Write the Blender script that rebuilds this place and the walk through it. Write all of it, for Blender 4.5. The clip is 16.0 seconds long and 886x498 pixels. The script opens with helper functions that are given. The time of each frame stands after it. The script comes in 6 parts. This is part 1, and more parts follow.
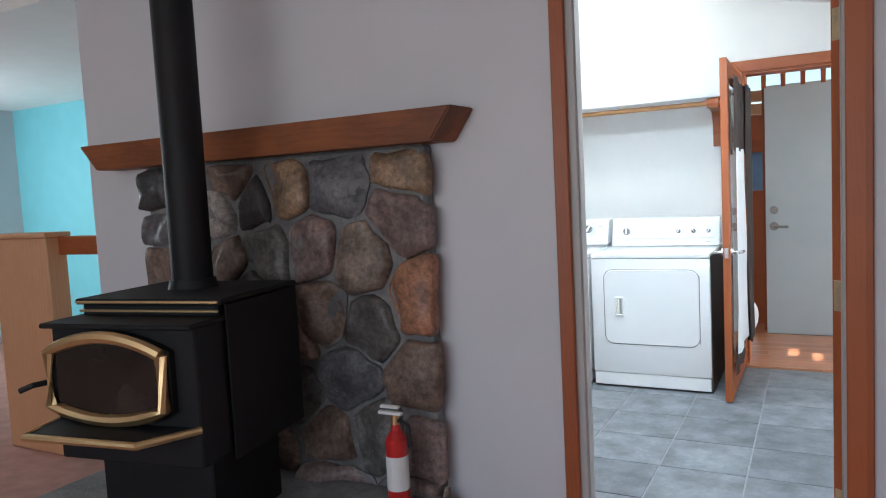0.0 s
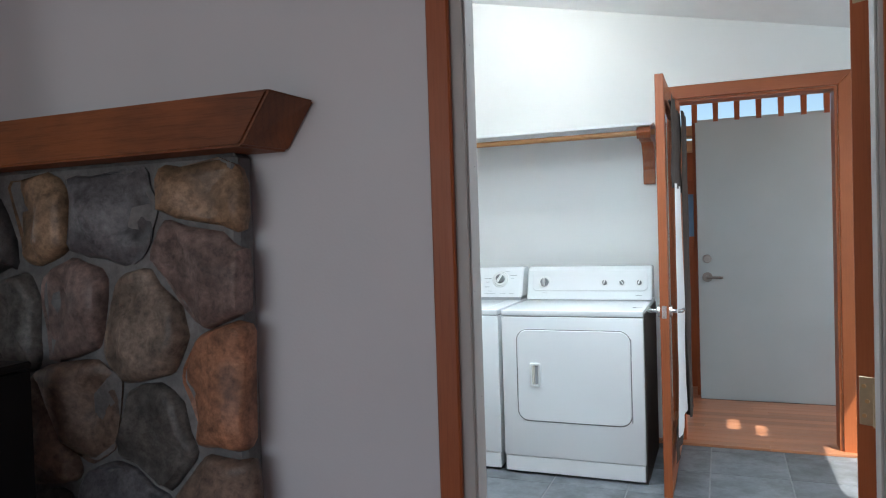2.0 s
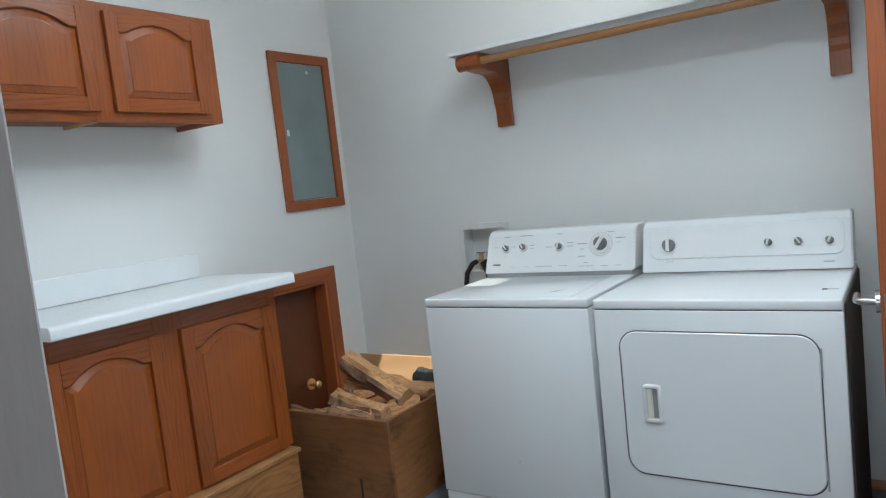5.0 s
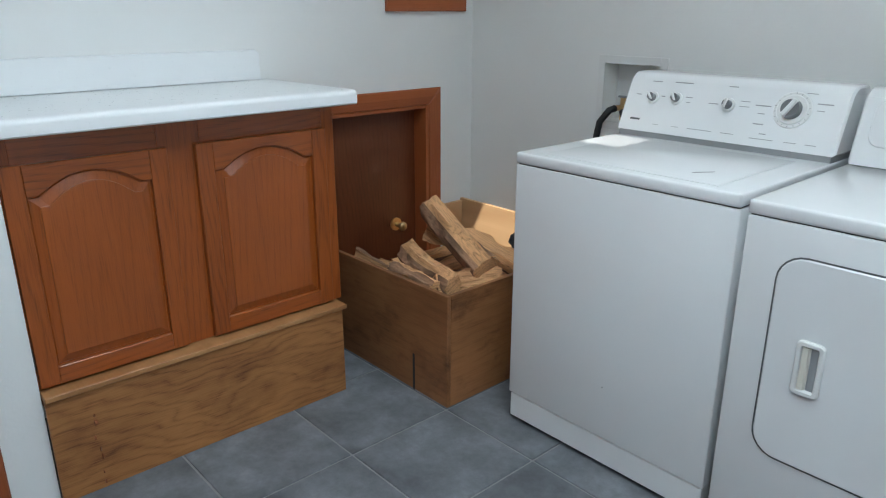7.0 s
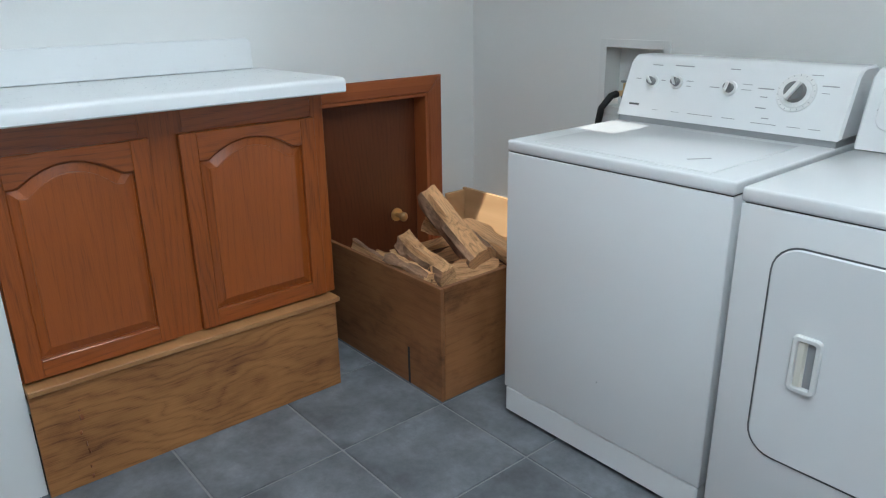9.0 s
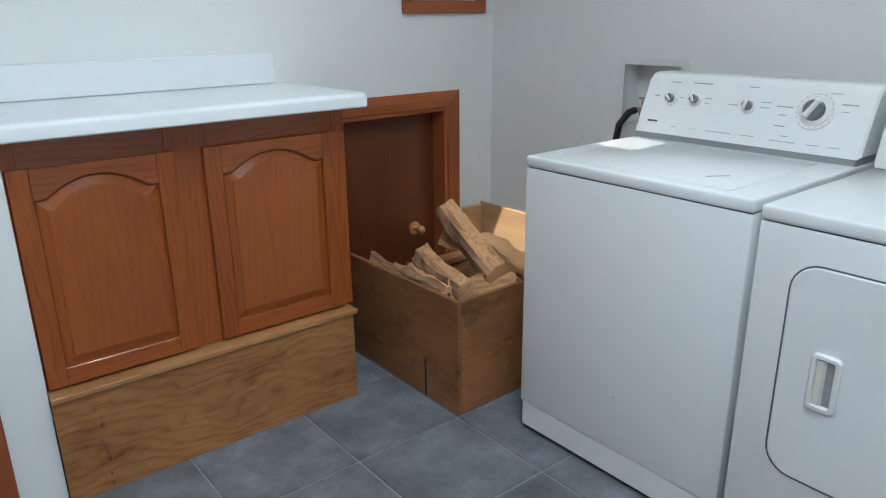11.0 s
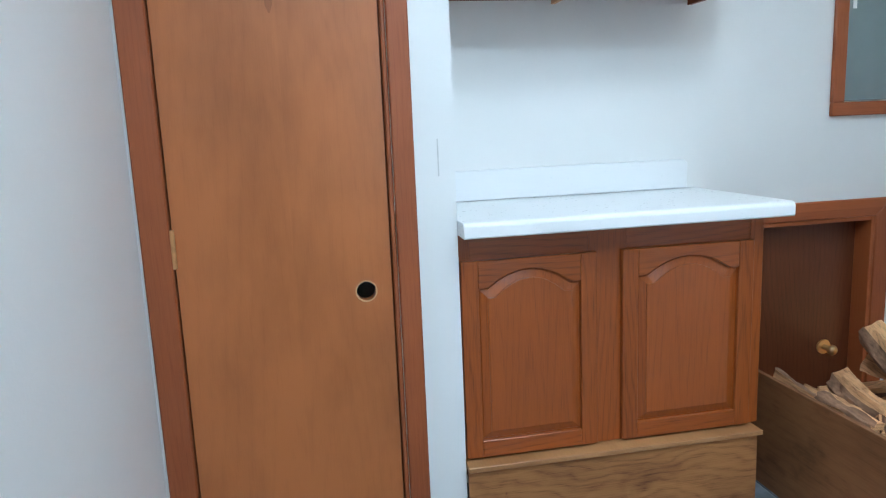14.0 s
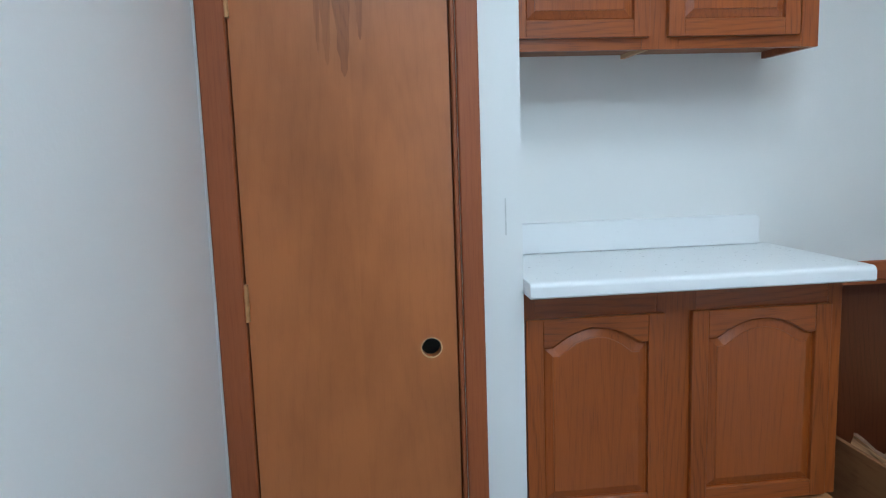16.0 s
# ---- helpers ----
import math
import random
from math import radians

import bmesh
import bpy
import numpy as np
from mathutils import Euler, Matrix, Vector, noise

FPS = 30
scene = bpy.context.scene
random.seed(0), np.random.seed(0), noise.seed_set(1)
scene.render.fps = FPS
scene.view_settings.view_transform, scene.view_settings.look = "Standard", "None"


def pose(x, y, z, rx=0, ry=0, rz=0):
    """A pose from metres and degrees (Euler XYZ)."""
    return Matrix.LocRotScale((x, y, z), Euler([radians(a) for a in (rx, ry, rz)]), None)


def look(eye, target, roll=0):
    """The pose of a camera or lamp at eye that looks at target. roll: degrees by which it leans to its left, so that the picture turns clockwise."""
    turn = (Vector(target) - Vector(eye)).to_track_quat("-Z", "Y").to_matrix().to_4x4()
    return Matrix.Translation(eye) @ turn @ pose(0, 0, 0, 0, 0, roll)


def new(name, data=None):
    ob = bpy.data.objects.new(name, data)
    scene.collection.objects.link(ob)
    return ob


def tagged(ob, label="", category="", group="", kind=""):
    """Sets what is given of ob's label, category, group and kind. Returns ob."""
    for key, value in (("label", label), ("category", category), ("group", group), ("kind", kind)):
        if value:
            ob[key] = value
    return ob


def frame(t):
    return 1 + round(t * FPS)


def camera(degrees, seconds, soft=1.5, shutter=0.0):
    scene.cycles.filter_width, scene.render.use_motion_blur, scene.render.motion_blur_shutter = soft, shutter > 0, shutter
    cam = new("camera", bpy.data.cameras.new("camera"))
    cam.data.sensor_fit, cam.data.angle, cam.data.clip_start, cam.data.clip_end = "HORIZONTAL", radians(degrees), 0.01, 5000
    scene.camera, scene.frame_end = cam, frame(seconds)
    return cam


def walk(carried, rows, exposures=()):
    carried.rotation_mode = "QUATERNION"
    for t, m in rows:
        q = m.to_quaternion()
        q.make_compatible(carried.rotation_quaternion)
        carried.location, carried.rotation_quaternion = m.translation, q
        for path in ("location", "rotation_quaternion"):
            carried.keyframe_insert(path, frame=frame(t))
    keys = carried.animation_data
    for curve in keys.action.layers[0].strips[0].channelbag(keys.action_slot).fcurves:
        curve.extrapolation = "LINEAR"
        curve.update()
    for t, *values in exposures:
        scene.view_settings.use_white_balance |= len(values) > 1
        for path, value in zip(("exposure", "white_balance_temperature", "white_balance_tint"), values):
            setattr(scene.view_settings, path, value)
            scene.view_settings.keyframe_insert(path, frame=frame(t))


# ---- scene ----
cam = camera(63.9, 16.0, soft=1.15)
PATH = [
    (0, (0.745, -2.44, 1.343), (-0.184, -0.676, 1.185), -2.9),
    (0.5, (0.664, -2.248, 1.322), (-0.15, -0.422, 1.32), -3.9),
    (1, (0.621, -1.984, 1.339), (-0.183, -0.153, 1.312), -4.6),
    (1.5, (0.543, -1.72, 1.335), (-0.171, 0.147, 1.284), -2.0),
    (2, (0.542, -1.518, 1.32), (-0.188, 0.343, 1.272), -1.8),
    (2.5, (0.574, -1.245, 1.319), (-0.29, 0.557, 1.251), -0.5),
    (3, (0.574, -0.995, 1.297), (-0.249, 0.826, 1.225), 0.7),
    (3.5, (0.551, -0.751, 1.314), (-0.303, 1.055, 1.229), -1.8),
    (4, (0.55, -0.473, 1.315), (-0.46, 1.252, 1.245), -0.6),
    (4.2, (0.539, -0.374, 1.312), (-0.538, 1.310, 1.232), -1.5),
    (4.5, (0.513, -0.27, 1.343), (-0.611, 1.379, 1.207), -6.7),
    (5, (0.337, -0.079, 1.335), (-0.766, 1.579, 1.152), -6.3),
    (5.2, (0.261, 0.0, 1.341), (-0.927, 1.589, 1.089), -5.5),
    (7.3, (0.095, 0.715, 1.267), (-1.319, 1.968, 0.61), 0.4),
    (7.5, (0.108, 0.738, 1.262), (-1.289, 1.998, 0.582), 1.4),
    (8, (0.114, 0.763, 1.265), (-1.307, 1.994, 0.584), 0.1),
    (8.5, (0.117, 0.769, 1.263), (-1.318, 1.992, 0.596), -0.9),
    (9, (0.118, 0.765, 1.265), (-1.327, 1.979, 0.601), -0.9),
    (9.5, (0.123, 0.754, 1.269), (-1.342, 1.954, 0.626), -0.9),
    (10, (0.123, 0.744, 1.273), (-1.354, 1.932, 0.636), -0.8),
    (12.5, (0.129, 0.749, 1.273), (-1.354, 1.943, 0.66), -0.4),
    (13, (0.142, 0.723, 1.281), (-1.472, 1.753, 0.704), -1.7),
    (13.5, (0.063, 0.634, 1.291), (-1.718, 1.402, 0.803), -1.5),
    (14, (0.07, 0.576, 1.313), (-1.866, 0.936, 0.962), -2.4),
    (14.5, (0.089, 0.563, 1.368), (-1.889, 0.69, 1.103), -2.4),
    (15, (0.078, 0.552, 1.393), (-1.903, 0.657, 1.137), -2.0),
    (15.5, (0.074, 0.547, 1.398), (-1.904, 0.7, 1.144), -2.1),
    (16, (0.065, 0.556, 1.401), (-1.906, 0.76, 1.129), -1.9),
]
walk(cam, [(t, look(eye, target, roll)) for t, eye, target, roll in PATH],
     [(0.0, 1.36, 6080, 6), (0.7, 1.3, 6100, 6), (1.5, 1.02, 6100, 5), (2.5, 0.76, 6100, 6), (3.5, 0.65, 6150, 6), (4.3, 0.48, 6150, 6), (5.0, 0.35, 6150, 6), (9.0, 0.42, 6100, 6), (13.0, 0.44, 5950, 5), (13.6, 0.56, 5800, 4), (14.0, 0.74, 5650, 4), (14.5, 0.42, 5700, 4), (15.0, 0.36, 5700, 4), (16.0, 0.34, 5700, 4)])

# ---- world, sun, large lights ----
SUN_FROM = Vector((0.65, -0.76, 1.38)).normalized()
world = bpy.data.worlds.new("sky")
scene.world = world
world.use_nodes = True
wn = world.node_tree.nodes
sky = wn.new("ShaderNodeTexSky")
sky.sky_type = 'NISHITA'
sky.sun_disc = False
sky.sun_elevation = math.asin(SUN_FROM.z)
sky.sun_rotation = math.atan2(SUN_FROM.x, SUN_FROM.y)
world.node_tree.links.new(sky.outputs[0], wn["Background"].inputs[0])
wn["Background"].inputs[1].default_value = 0.09


def lamp(name, kind, m, energy, color=(1, 1, 1), sx=1.0, sy=1.0, angle=0.5):
    d = bpy.data.lights.new(name, kind)
    d.energy, d.color = energy, color
    if kind == 'AREA':
        d.shape, d.size, d.size_y = 'RECTANGLE', sx, sy
    if kind == 'SUN':
        d.angle = radians(angle)
    ob = new(name, d)
    ob.matrix_world = m
    return ob


lamp("sun", 'SUN', look(SUN_FROM * 20, (0, 0, 0)), 5.0, (1, 0.95, 0.87))
# Fill lamp over the unseen skylight above the appliances.
lamp("skylight_fill", 'AREA', look((-0.62, 1.54, 2.98), (-0.62, 1.5401, 0)), 15, (0.84, 0.94, 1), 0.7, 0.2)
# Lamp added out of view to brighten the appliance wall and fronts.
lamp("roof_fill_daylight", 'AREA', look((0.3, 0.86, 2.76), (0.28, 0.86, 0)), 30, (0.80, 0.92, 1), 0.95, 0.7)
# Lamp in an east window that is added out of view.
lamp("side_fill_daylight", 'AREA', look((1.90, 1.7, 1.5), (-1.5, 1.5, 1.3)), 7, (0.82, 0.93, 1), 1.1, 1.1)
# Fill added for the porch in place of sky at its unseen east side.
lamp("porch_fill", 'AREA', look((3.2, 3.75, 1.5), (0.5, 3.9, 1.0)), 26, (0.86, 0.95, 1), 1.2, 2.0)
# Wide lamp for an assumed, unseen opening in the living room south wall.
lamp("living_fill_daylight", 'AREA', look((-0.55, -5.1, 1.5), (-0.7, 0, 1.3)), 21.5, (0.90, 0.92, 0.98), 3.5, 1.3)
# Free lamp added to brighten the cyan wall; no window is built for it.
lamp("hall_fill_daylight", 'AREA', look((-6.75, 0.2, 1.5), (-3.5, 1.6, 1.2)), 26, (0.9, 0.97, 1), 1.2, 1.3)

# ---- materials ----


def mat(name, color, rough=0.5, metal=0.0, var=0.1, vscale=6.0, bump=0.0, bscale=80.0, spec=0.5, stretch=(1, 1, 1), rand=0.0, coat=0.0, mottle=0.0):
    """A surface with slow stains, fine grain and relief; rand varies it from piece to piece."""
    m = bpy.data.materials.new(name)
    m.use_nodes = True
    nt = m.node_tree
    n, l = nt.nodes, nt.links
    b = n["Principled BSDF"]
    b.inputs["Roughness"].default_value = rough
    b.inputs["Metallic"].default_value = metal
    b.inputs["Specular IOR Level"].default_value = spec
    b.inputs["Coat Weight"].default_value = coat
    b.inputs["Base Color"].default_value = (*color, 1)
    co = n.new("ShaderNodeTexCoord")
    mp = n.new("ShaderNodeMapping")
    mp.inputs["Scale"].default_value = stretch
    place = n.new("ShaderNodeObjectInfo")
    shift = n.new("ShaderNodeVectorMath")
    shift.operation = 'MULTIPLY_ADD'
    shift.inputs[1].default_value = (31.0, 17.0, 23.0) if rand else (0, 0, 0)
    l.new(place.outputs["Random"], shift.inputs[0])
    l.new(co.outputs["Object"], shift.inputs[2])
    l.new(shift.outputs[0], mp.inputs[0])
    big = n.new("ShaderNodeTexNoise")
    big.inputs["Scale"].default_value = vscale
    big.inputs["Detail"].default_value = 6
    l.new(mp.outputs[0], big.inputs["Vector"])
    ramp = n.new("ShaderNodeValToRGB")
    lo, hi = ramp.color_ramp.elements
    lo.position, hi.position = 0.3, 0.72
    lo.color = (*[c * (1 - var) for c in color], 1)
    hi.color = (*[min(1, c * (1 + var)) for c in color], 1)
    l.new(big.outputs[0], ramp.inputs[0])
    out = ramp.outputs[0]
    if rand:
        oi = n.new("ShaderNodeObjectInfo")
        mr = n.new("ShaderNodeMapRange")
        mr.inputs["To Min"].default_value, mr.inputs["To Max"].default_value = 1 - rand, 1 + rand
        l.new(oi.outputs["Random"], mr.inputs[0])
        hsv = n.new("ShaderNodeHueSaturation")
        l.new(mr.outputs[0], hsv.inputs["Value"])
        l.new(out, hsv.inputs["Color"])
        out = hsv.outputs[0]
    if mottle:
        spots = n.new("ShaderNodeTexNoise")
        spots.inputs["Scale"].default_value = vscale * 5
        spots.inputs["Detail"].default_value = 8
        spots.inputs["Roughness"].default_value = 0.7
        l.new(mp.outputs[0], spots.inputs["Vector"])
        ms = n.new("ShaderNodeMapRange")
        ms.inputs["From Min"].default_value, ms.inputs["From Max"].default_value = 0.3, 0.7
        ms.inputs["To Min"].default_value, ms.inputs["To Max"].default_value = 1 - mottle, 1 + mottle
        l.new(spots.outputs[0], ms.inputs[0])
        tone = n.new("ShaderNodeHueSaturation")
        l.new(ms.outputs[0], tone.inputs["Value"])
        l.new(out, tone.inputs["Color"])
        out = tone.outputs[0]
    l.new(out, b.inputs["Base Color"])
    fine = n.new("ShaderNodeTexNoise")
    fine.inputs["Scale"].default_value = bscale
    fine.inputs["Detail"].default_value = 4
    l.new(mp.outputs[0], fine.inputs["Vector"])
    rr = n.new("ShaderNodeMapRange")
    rr.inputs["To Min"].default_value, rr.inputs["To Max"].default_value = max(0, rough - 0.07), min(1, rough + 0.07)
    l.new(fine.outputs[0], rr.inputs[0])
    l.new(rr.outputs[0], b.inputs["Roughness"])
    if bump:
        bp = n.new("ShaderNodeBump")
        bp.inputs["Strength"].default_value = bump
        bp.inputs["Distance"].default_value = 0.004
        l.new(fine.outputs[0], bp.inputs["Height"])
        l.new(bp.outputs[0], b.inputs["Normal"])
    return m


def wood(name, dark, light, axis=2, rings=9.0, rough=0.4, swirl=2.2, coat=0.0, pores=0.25, rand=0.0, run=0.13, bands=0.75):
    """Sawn wood: cathedral bands, streaks and pores that run along one axis."""
    m = bpy.data.materials.new(name)
    m.use_nodes = True
    nt = m.node_tree
    n, l = nt.nodes, nt.links
    b = n["Principled BSDF"]
    b.inputs["Roughness"].default_value = rough
    b.inputs["Coat Weight"].default_value = coat
    b.inputs["Coat Roughness"].default_value = 0.25
    co = n.new("ShaderNodeTexCoord")
    oi = n.new("ShaderNodeObjectInfo")
    off = n.new("ShaderNodeVectorMath")
    off.operation = 'MULTIPLY_ADD'
    off.inputs[1].default_value = (7.3, 3.1, 5.7)
    l.new(oi.outputs["Random"], off.inputs[0])
    l.new(co.outputs["Object"], off.inputs[2])
    mp = n.new("ShaderNodeMapping")
    sc = [1.0, 1.0, 1.0]
    sc[axis] = run
    mp.inputs["Scale"].default_value = sc
    l.new(off.outputs[0], mp.inputs[0])
    warp = n.new("ShaderNodeTexNoise")
    warp.inputs["Scale"].default_value = swirl
    warp.inputs["Detail"].default_value = 2
    l.new(mp.outputs[0], warp.inputs["Vector"])
    mul = n.new("ShaderNodeMath")
    mul.operation = 'MULTIPLY'
    mul.inputs[1].default_value = rings
    l.new(warp.outputs[0], mul.inputs[0])
    fr = n.new("ShaderNodeMath")
    fr.operation = 'PINGPONG'
    fr.inputs[1].default_value = 0.5
    l.new(mul.outputs[0], fr.inputs[0])
    mp2 = n.new("ShaderNodeMapping")
    sc2 = [1.0, 1.0, 1.0]
    sc2[axis] = 0.03
    mp2.inputs["Scale"].default_value = sc2
    l.new(off.outputs[0], mp2.inputs[0])
    streak = n.new("ShaderNodeTexNoise")
    streak.inputs["Scale"].default_value = 160
    streak.inputs["Detail"].default_value = 5
    l.new(mp2.outputs[0], streak.inputs["Vector"])
    blot = n.new("ShaderNodeTexNoise")
    blot.inputs["Scale"].default_value = 3.5
    blot.inputs["Detail"].default_value = 3
    l.new(mp.outputs[0], blot.inputs["Vector"])
    a1 = n.new("ShaderNodeMath")
    a1.operation = 'MULTIPLY_ADD'
    a1.inputs[1].default_value = bands
    l.new(fr.outputs[0], a1.inputs[0])
    a2 = n.new("ShaderNodeMath")
    a2.operation = 'MULTIPLY'
    a2.inputs[1].default_value = pores * 1.6
    l.new(streak.outputs[0], a2.inputs[0])
    l.new(a2.outputs[0], a1.inputs[2])
    a3 = n.new("ShaderNodeMath")
    a3.operation = 'MULTIPLY_ADD'
    a3.inputs[1].default_value = 0.5
    l.new(blot.outputs[0], a3.inputs[0])
    l.new(a1.outputs[0], a3.inputs[2])
    ramp = n.new("ShaderNodeValToRGB")
    lo, hi = ramp.color_ramp.elements
    lo.position, hi.position = 0.22, 1.0
    lo.color, hi.color = (*light, 1), (*dark, 1)
    l.new(a3.outputs[0], ramp.inputs[0])
    out = ramp.outputs[0]
    if rand:
        mr = n.new("ShaderNodeMapRange")
        mr.inputs["To Min"].default_value, mr.inputs["To Max"].default_value = 1 - rand, 1 + rand
        l.new(oi.outputs["Random"], mr.inputs[0])
        hsv = n.new("ShaderNodeHueSaturation")
        l.new(mr.outputs[0], hsv.inputs["Value"])
        l.new(out, hsv.inputs["Color"])
        out = hsv.outputs[0]
    l.new(out, b.inputs["Base Color"])
    bp = n.new("ShaderNodeBump")
    bp.inputs["Strength"].default_value = 0.12
    bp.inputs["Distance"].default_value = 0.002
    l.new(streak.outputs[0], bp.inputs["Height"])
    l.new(bp.outputs[0], b.inputs["Normal"])
    return m


def timber(name, dark, light, axis=2, stave=0.1, freq=75.0, taper=0.07, band=0.5, pores=0.5, blot=0.35, wander=0.012, rough=0.4, coat=0.0, tone=0.12, stain=0.0, bump=0.15):
    """Flat-sawn boards: growth rings cut as nested arches, glued in staves, with pores, blotches and dark stains."""
    m = bpy.data.materials.new(name)
    m.use_nodes = True
    n, l = m.node_tree.nodes, m.node_tree.links
    b = n["Principled BSDF"]
    b.inputs["Coat Weight"].default_value = coat
    b.inputs["Coat Roughness"].default_value = 0.18

    def calc(op, p, q=0.0, r=0.0):
        k = n.new("ShaderNodeMath")
        k.operation = op
        for i, v in enumerate((p, q, r)):
            if isinstance(v, (int, float)):
                k.inputs[i].default_value = v
            else:
                l.new(v, k.inputs[i])
        return k.outputs[0]

    def grain(vec, scale, detail, stretch, rough_=0.55):
        mp = n.new("ShaderNodeMapping")
        mp.inputs["Scale"].default_value = stretch
        l.new(vec, mp.inputs[0])
        k = n.new("ShaderNodeTexNoise")
        k.inputs["Scale"].default_value = scale
        k.inputs["Detail"].default_value = detail
        k.inputs["Roughness"].default_value = rough_
        l.new(mp.outputs[0], k.inputs["Vector"])
        return k.outputs[0]

    def along(k):
        return tuple(k if i == axis else 1.0 for i in range(3))
    co = n.new("ShaderNodeTexCoord")
    oi = n.new("ShaderNodeObjectInfo")
    off = n.new("ShaderNodeVectorMath")
    off.operation = 'MULTIPLY_ADD'
    off.inputs[1].default_value = (5.3, 3.1, 7.7)
    l.new(oi.outputs["Random"], off.inputs[0])
    l.new(co.outputs["Object"], off.inputs[2])
    vec = off.outputs[0]
    xyz = n.new("ShaderNodeSeparateXYZ")
    l.new(vec, xyz.inputs[0])
    run = xyz.outputs[axis]
    p, q = [xyz.outputs[i] for i in range(3) if i != axis]
    u = calc('ADD', p, q)
    board = calc('FLOOR', calc('DIVIDE', u, stave))
    wn_ = n.new("ShaderNodeTexWhiteNoise")
    wn_.noise_dimensions = '1D'
    l.new(board, wn_.inputs["W"])
    own = wn_.outputs["Value"]
    mid = calc('ADD', calc('SUBTRACT', u, calc('MULTIPLY', calc('ADD', board, 0.5), stave)), calc('MULTIPLY', calc('SUBTRACT', own, 0.5), stave * 0.9))
    wob = grain(vec, 5.0, 3, along(0.35))
    fine_wob = grain(vec, 26.0, 2, along(0.2))
    mid = calc('ADD', mid, calc('MULTIPLY', calc('SUBTRACT', wob, 0.5), wander * 4))
    rad = calc('SQRT', calc('MULTIPLY_ADD', mid, mid, 0.0004))
    rad = calc('MULTIPLY_ADD', run, taper, rad)
    rad = calc('MULTIPLY_ADD', wob, wander * 2, rad)
    rad = calc('MULTIPLY_ADD', fine_wob, wander * 0.35, rad)
    ring = calc('FRACT', calc('MULTIPLY_ADD', rad, freq, calc('MULTIPLY', own, 7.0)))
    ring = calc('POWER', calc('ABSOLUTE', calc('MULTIPLY_ADD', ring, 2.0, -1.0)), 2.2)
    pore = grain(vec, 330.0, 3, along(0.035), 0.6)
    mr = n.new("ShaderNodeMapRange")
    mr.inputs["From Min"].default_value, mr.inputs["From Max"].default_value = 0.42, 0.68
    l.new(pore, mr.inputs[0])
    flake = mr.outputs[0]
    cloud = grain(vec, 4.5, 5, along(0.5), 0.6)
    t = calc('MULTIPLY', calc('MULTIPLY_ADD', flake, 0.6, 0.4), calc('MULTIPLY', ring, band))
    t = calc('MULTIPLY_ADD', flake, pores * 0.4, t)
    t = calc('MULTIPLY_ADD', calc('SUBTRACT', cloud, 0.38), blot * 2.2, t)
    t = calc('MULTIPLY_ADD', calc('SUBTRACT', own, 0.5), tone * 2, t)
    if stain:
        st = n.new("ShaderNodeMapRange")
        st.inputs["From Min"].default_value, st.inputs["From Max"].default_value = 0.52, 0.70
        l.new(grain(vec, 7.0, 6, along(0.6), 0.65), st.inputs[0])
        t = calc('MULTIPLY_ADD', st.outputs[0], stain, t)
    ramp = n.new("ShaderNodeValToRGB")
    lo, hi = ramp.color_ramp.elements
    lo.position, hi.position = 0.0, 1.0
    lo.color, hi.color = (*light, 1), (*dark, 1)
    l.new(t, ramp.inputs[0])
    l.new(ramp.outputs[0], b.inputs["Base Color"])
    l.new(calc('MULTIPLY_ADD', flake, 0.12, rough), b.inputs["Roughness"])
    bp = n.new("ShaderNodeBump")
    bp.inputs["Strength"].default_value = bump
    bp.inputs["Distance"].default_value = 0.002
    bp.invert = True
    l.new(t, bp.inputs["Height"])
    l.new(bp.outputs[0], b.inputs["Normal"])
    return m


def glass(name, tint=(1, 1, 1), rough=0.0):
    m = bpy.data.materials.new(name)
    m.use_nodes = True
    b = m.node_tree.nodes["Principled BSDF"]
    b.inputs["Base Color"].default_value = (*tint, 1)
    b.inputs["Roughness"].default_value = rough
    b.inputs["Transmission Weight"].default_value = 1.0
    b.inputs["IOR"].default_value = 1.45
    return m


M_LILAC = mat("lilac_wall_paint", (0.59, 0.595, 0.625), 0.55, var=0.03, vscale=1.5, bump=0.10, bscale=120)
M_WHITE = mat("white_wall_paint", (0.80, 0.81, 0.80), 0.42, var=0.025, vscale=1.3, bump=0.10, bscale=110)
M_CEIL = mat("white_ceiling_paint", (0.87, 0.87, 0.86), 0.7, var=0.02, bump=0.2, bscale=90)
M_CYAN = mat("cyan_wall_paint", (0.22, 0.62, 0.70), 0.6, var=0.03, bump=0.08, bscale=120)
# The grey of the jamb paint includes the shade inside the doorway.
M_JAMB = mat("shaded_jamb_enamel", (0.41, 0.40, 0.385), 0.45, var=0.10, vscale=5, bump=0.14, bscale=60, stretch=(1, 1, 0.2), mottle=0.06)
M_TRIM = timber("stained_fir_trim", (0.15, 0.030, 0.008), (0.37, 0.100, 0.028), 2, stave=0.5, freq=70, taper=0.012, band=0.15, pores=0.3, blot=0.32, rough=0.42, tone=0.2, bump=0.08)
M_TRIMX = timber("stained_fir_trim_cross", (0.15, 0.030, 0.008), (0.37, 0.100, 0.028), 0, stave=0.5, freq=70, taper=0.012, band=0.15, pores=0.3, blot=0.32, rough=0.42, tone=0.2, bump=0.08)
M_TRIMY = timber("stained_fir_trim_along", (0.15, 0.030, 0.008), (0.37, 0.100, 0.028), 1, stave=0.5, freq=70, taper=0.012, band=0.15, pores=0.3, blot=0.32, rough=0.42, tone=0.2, bump=0.08)
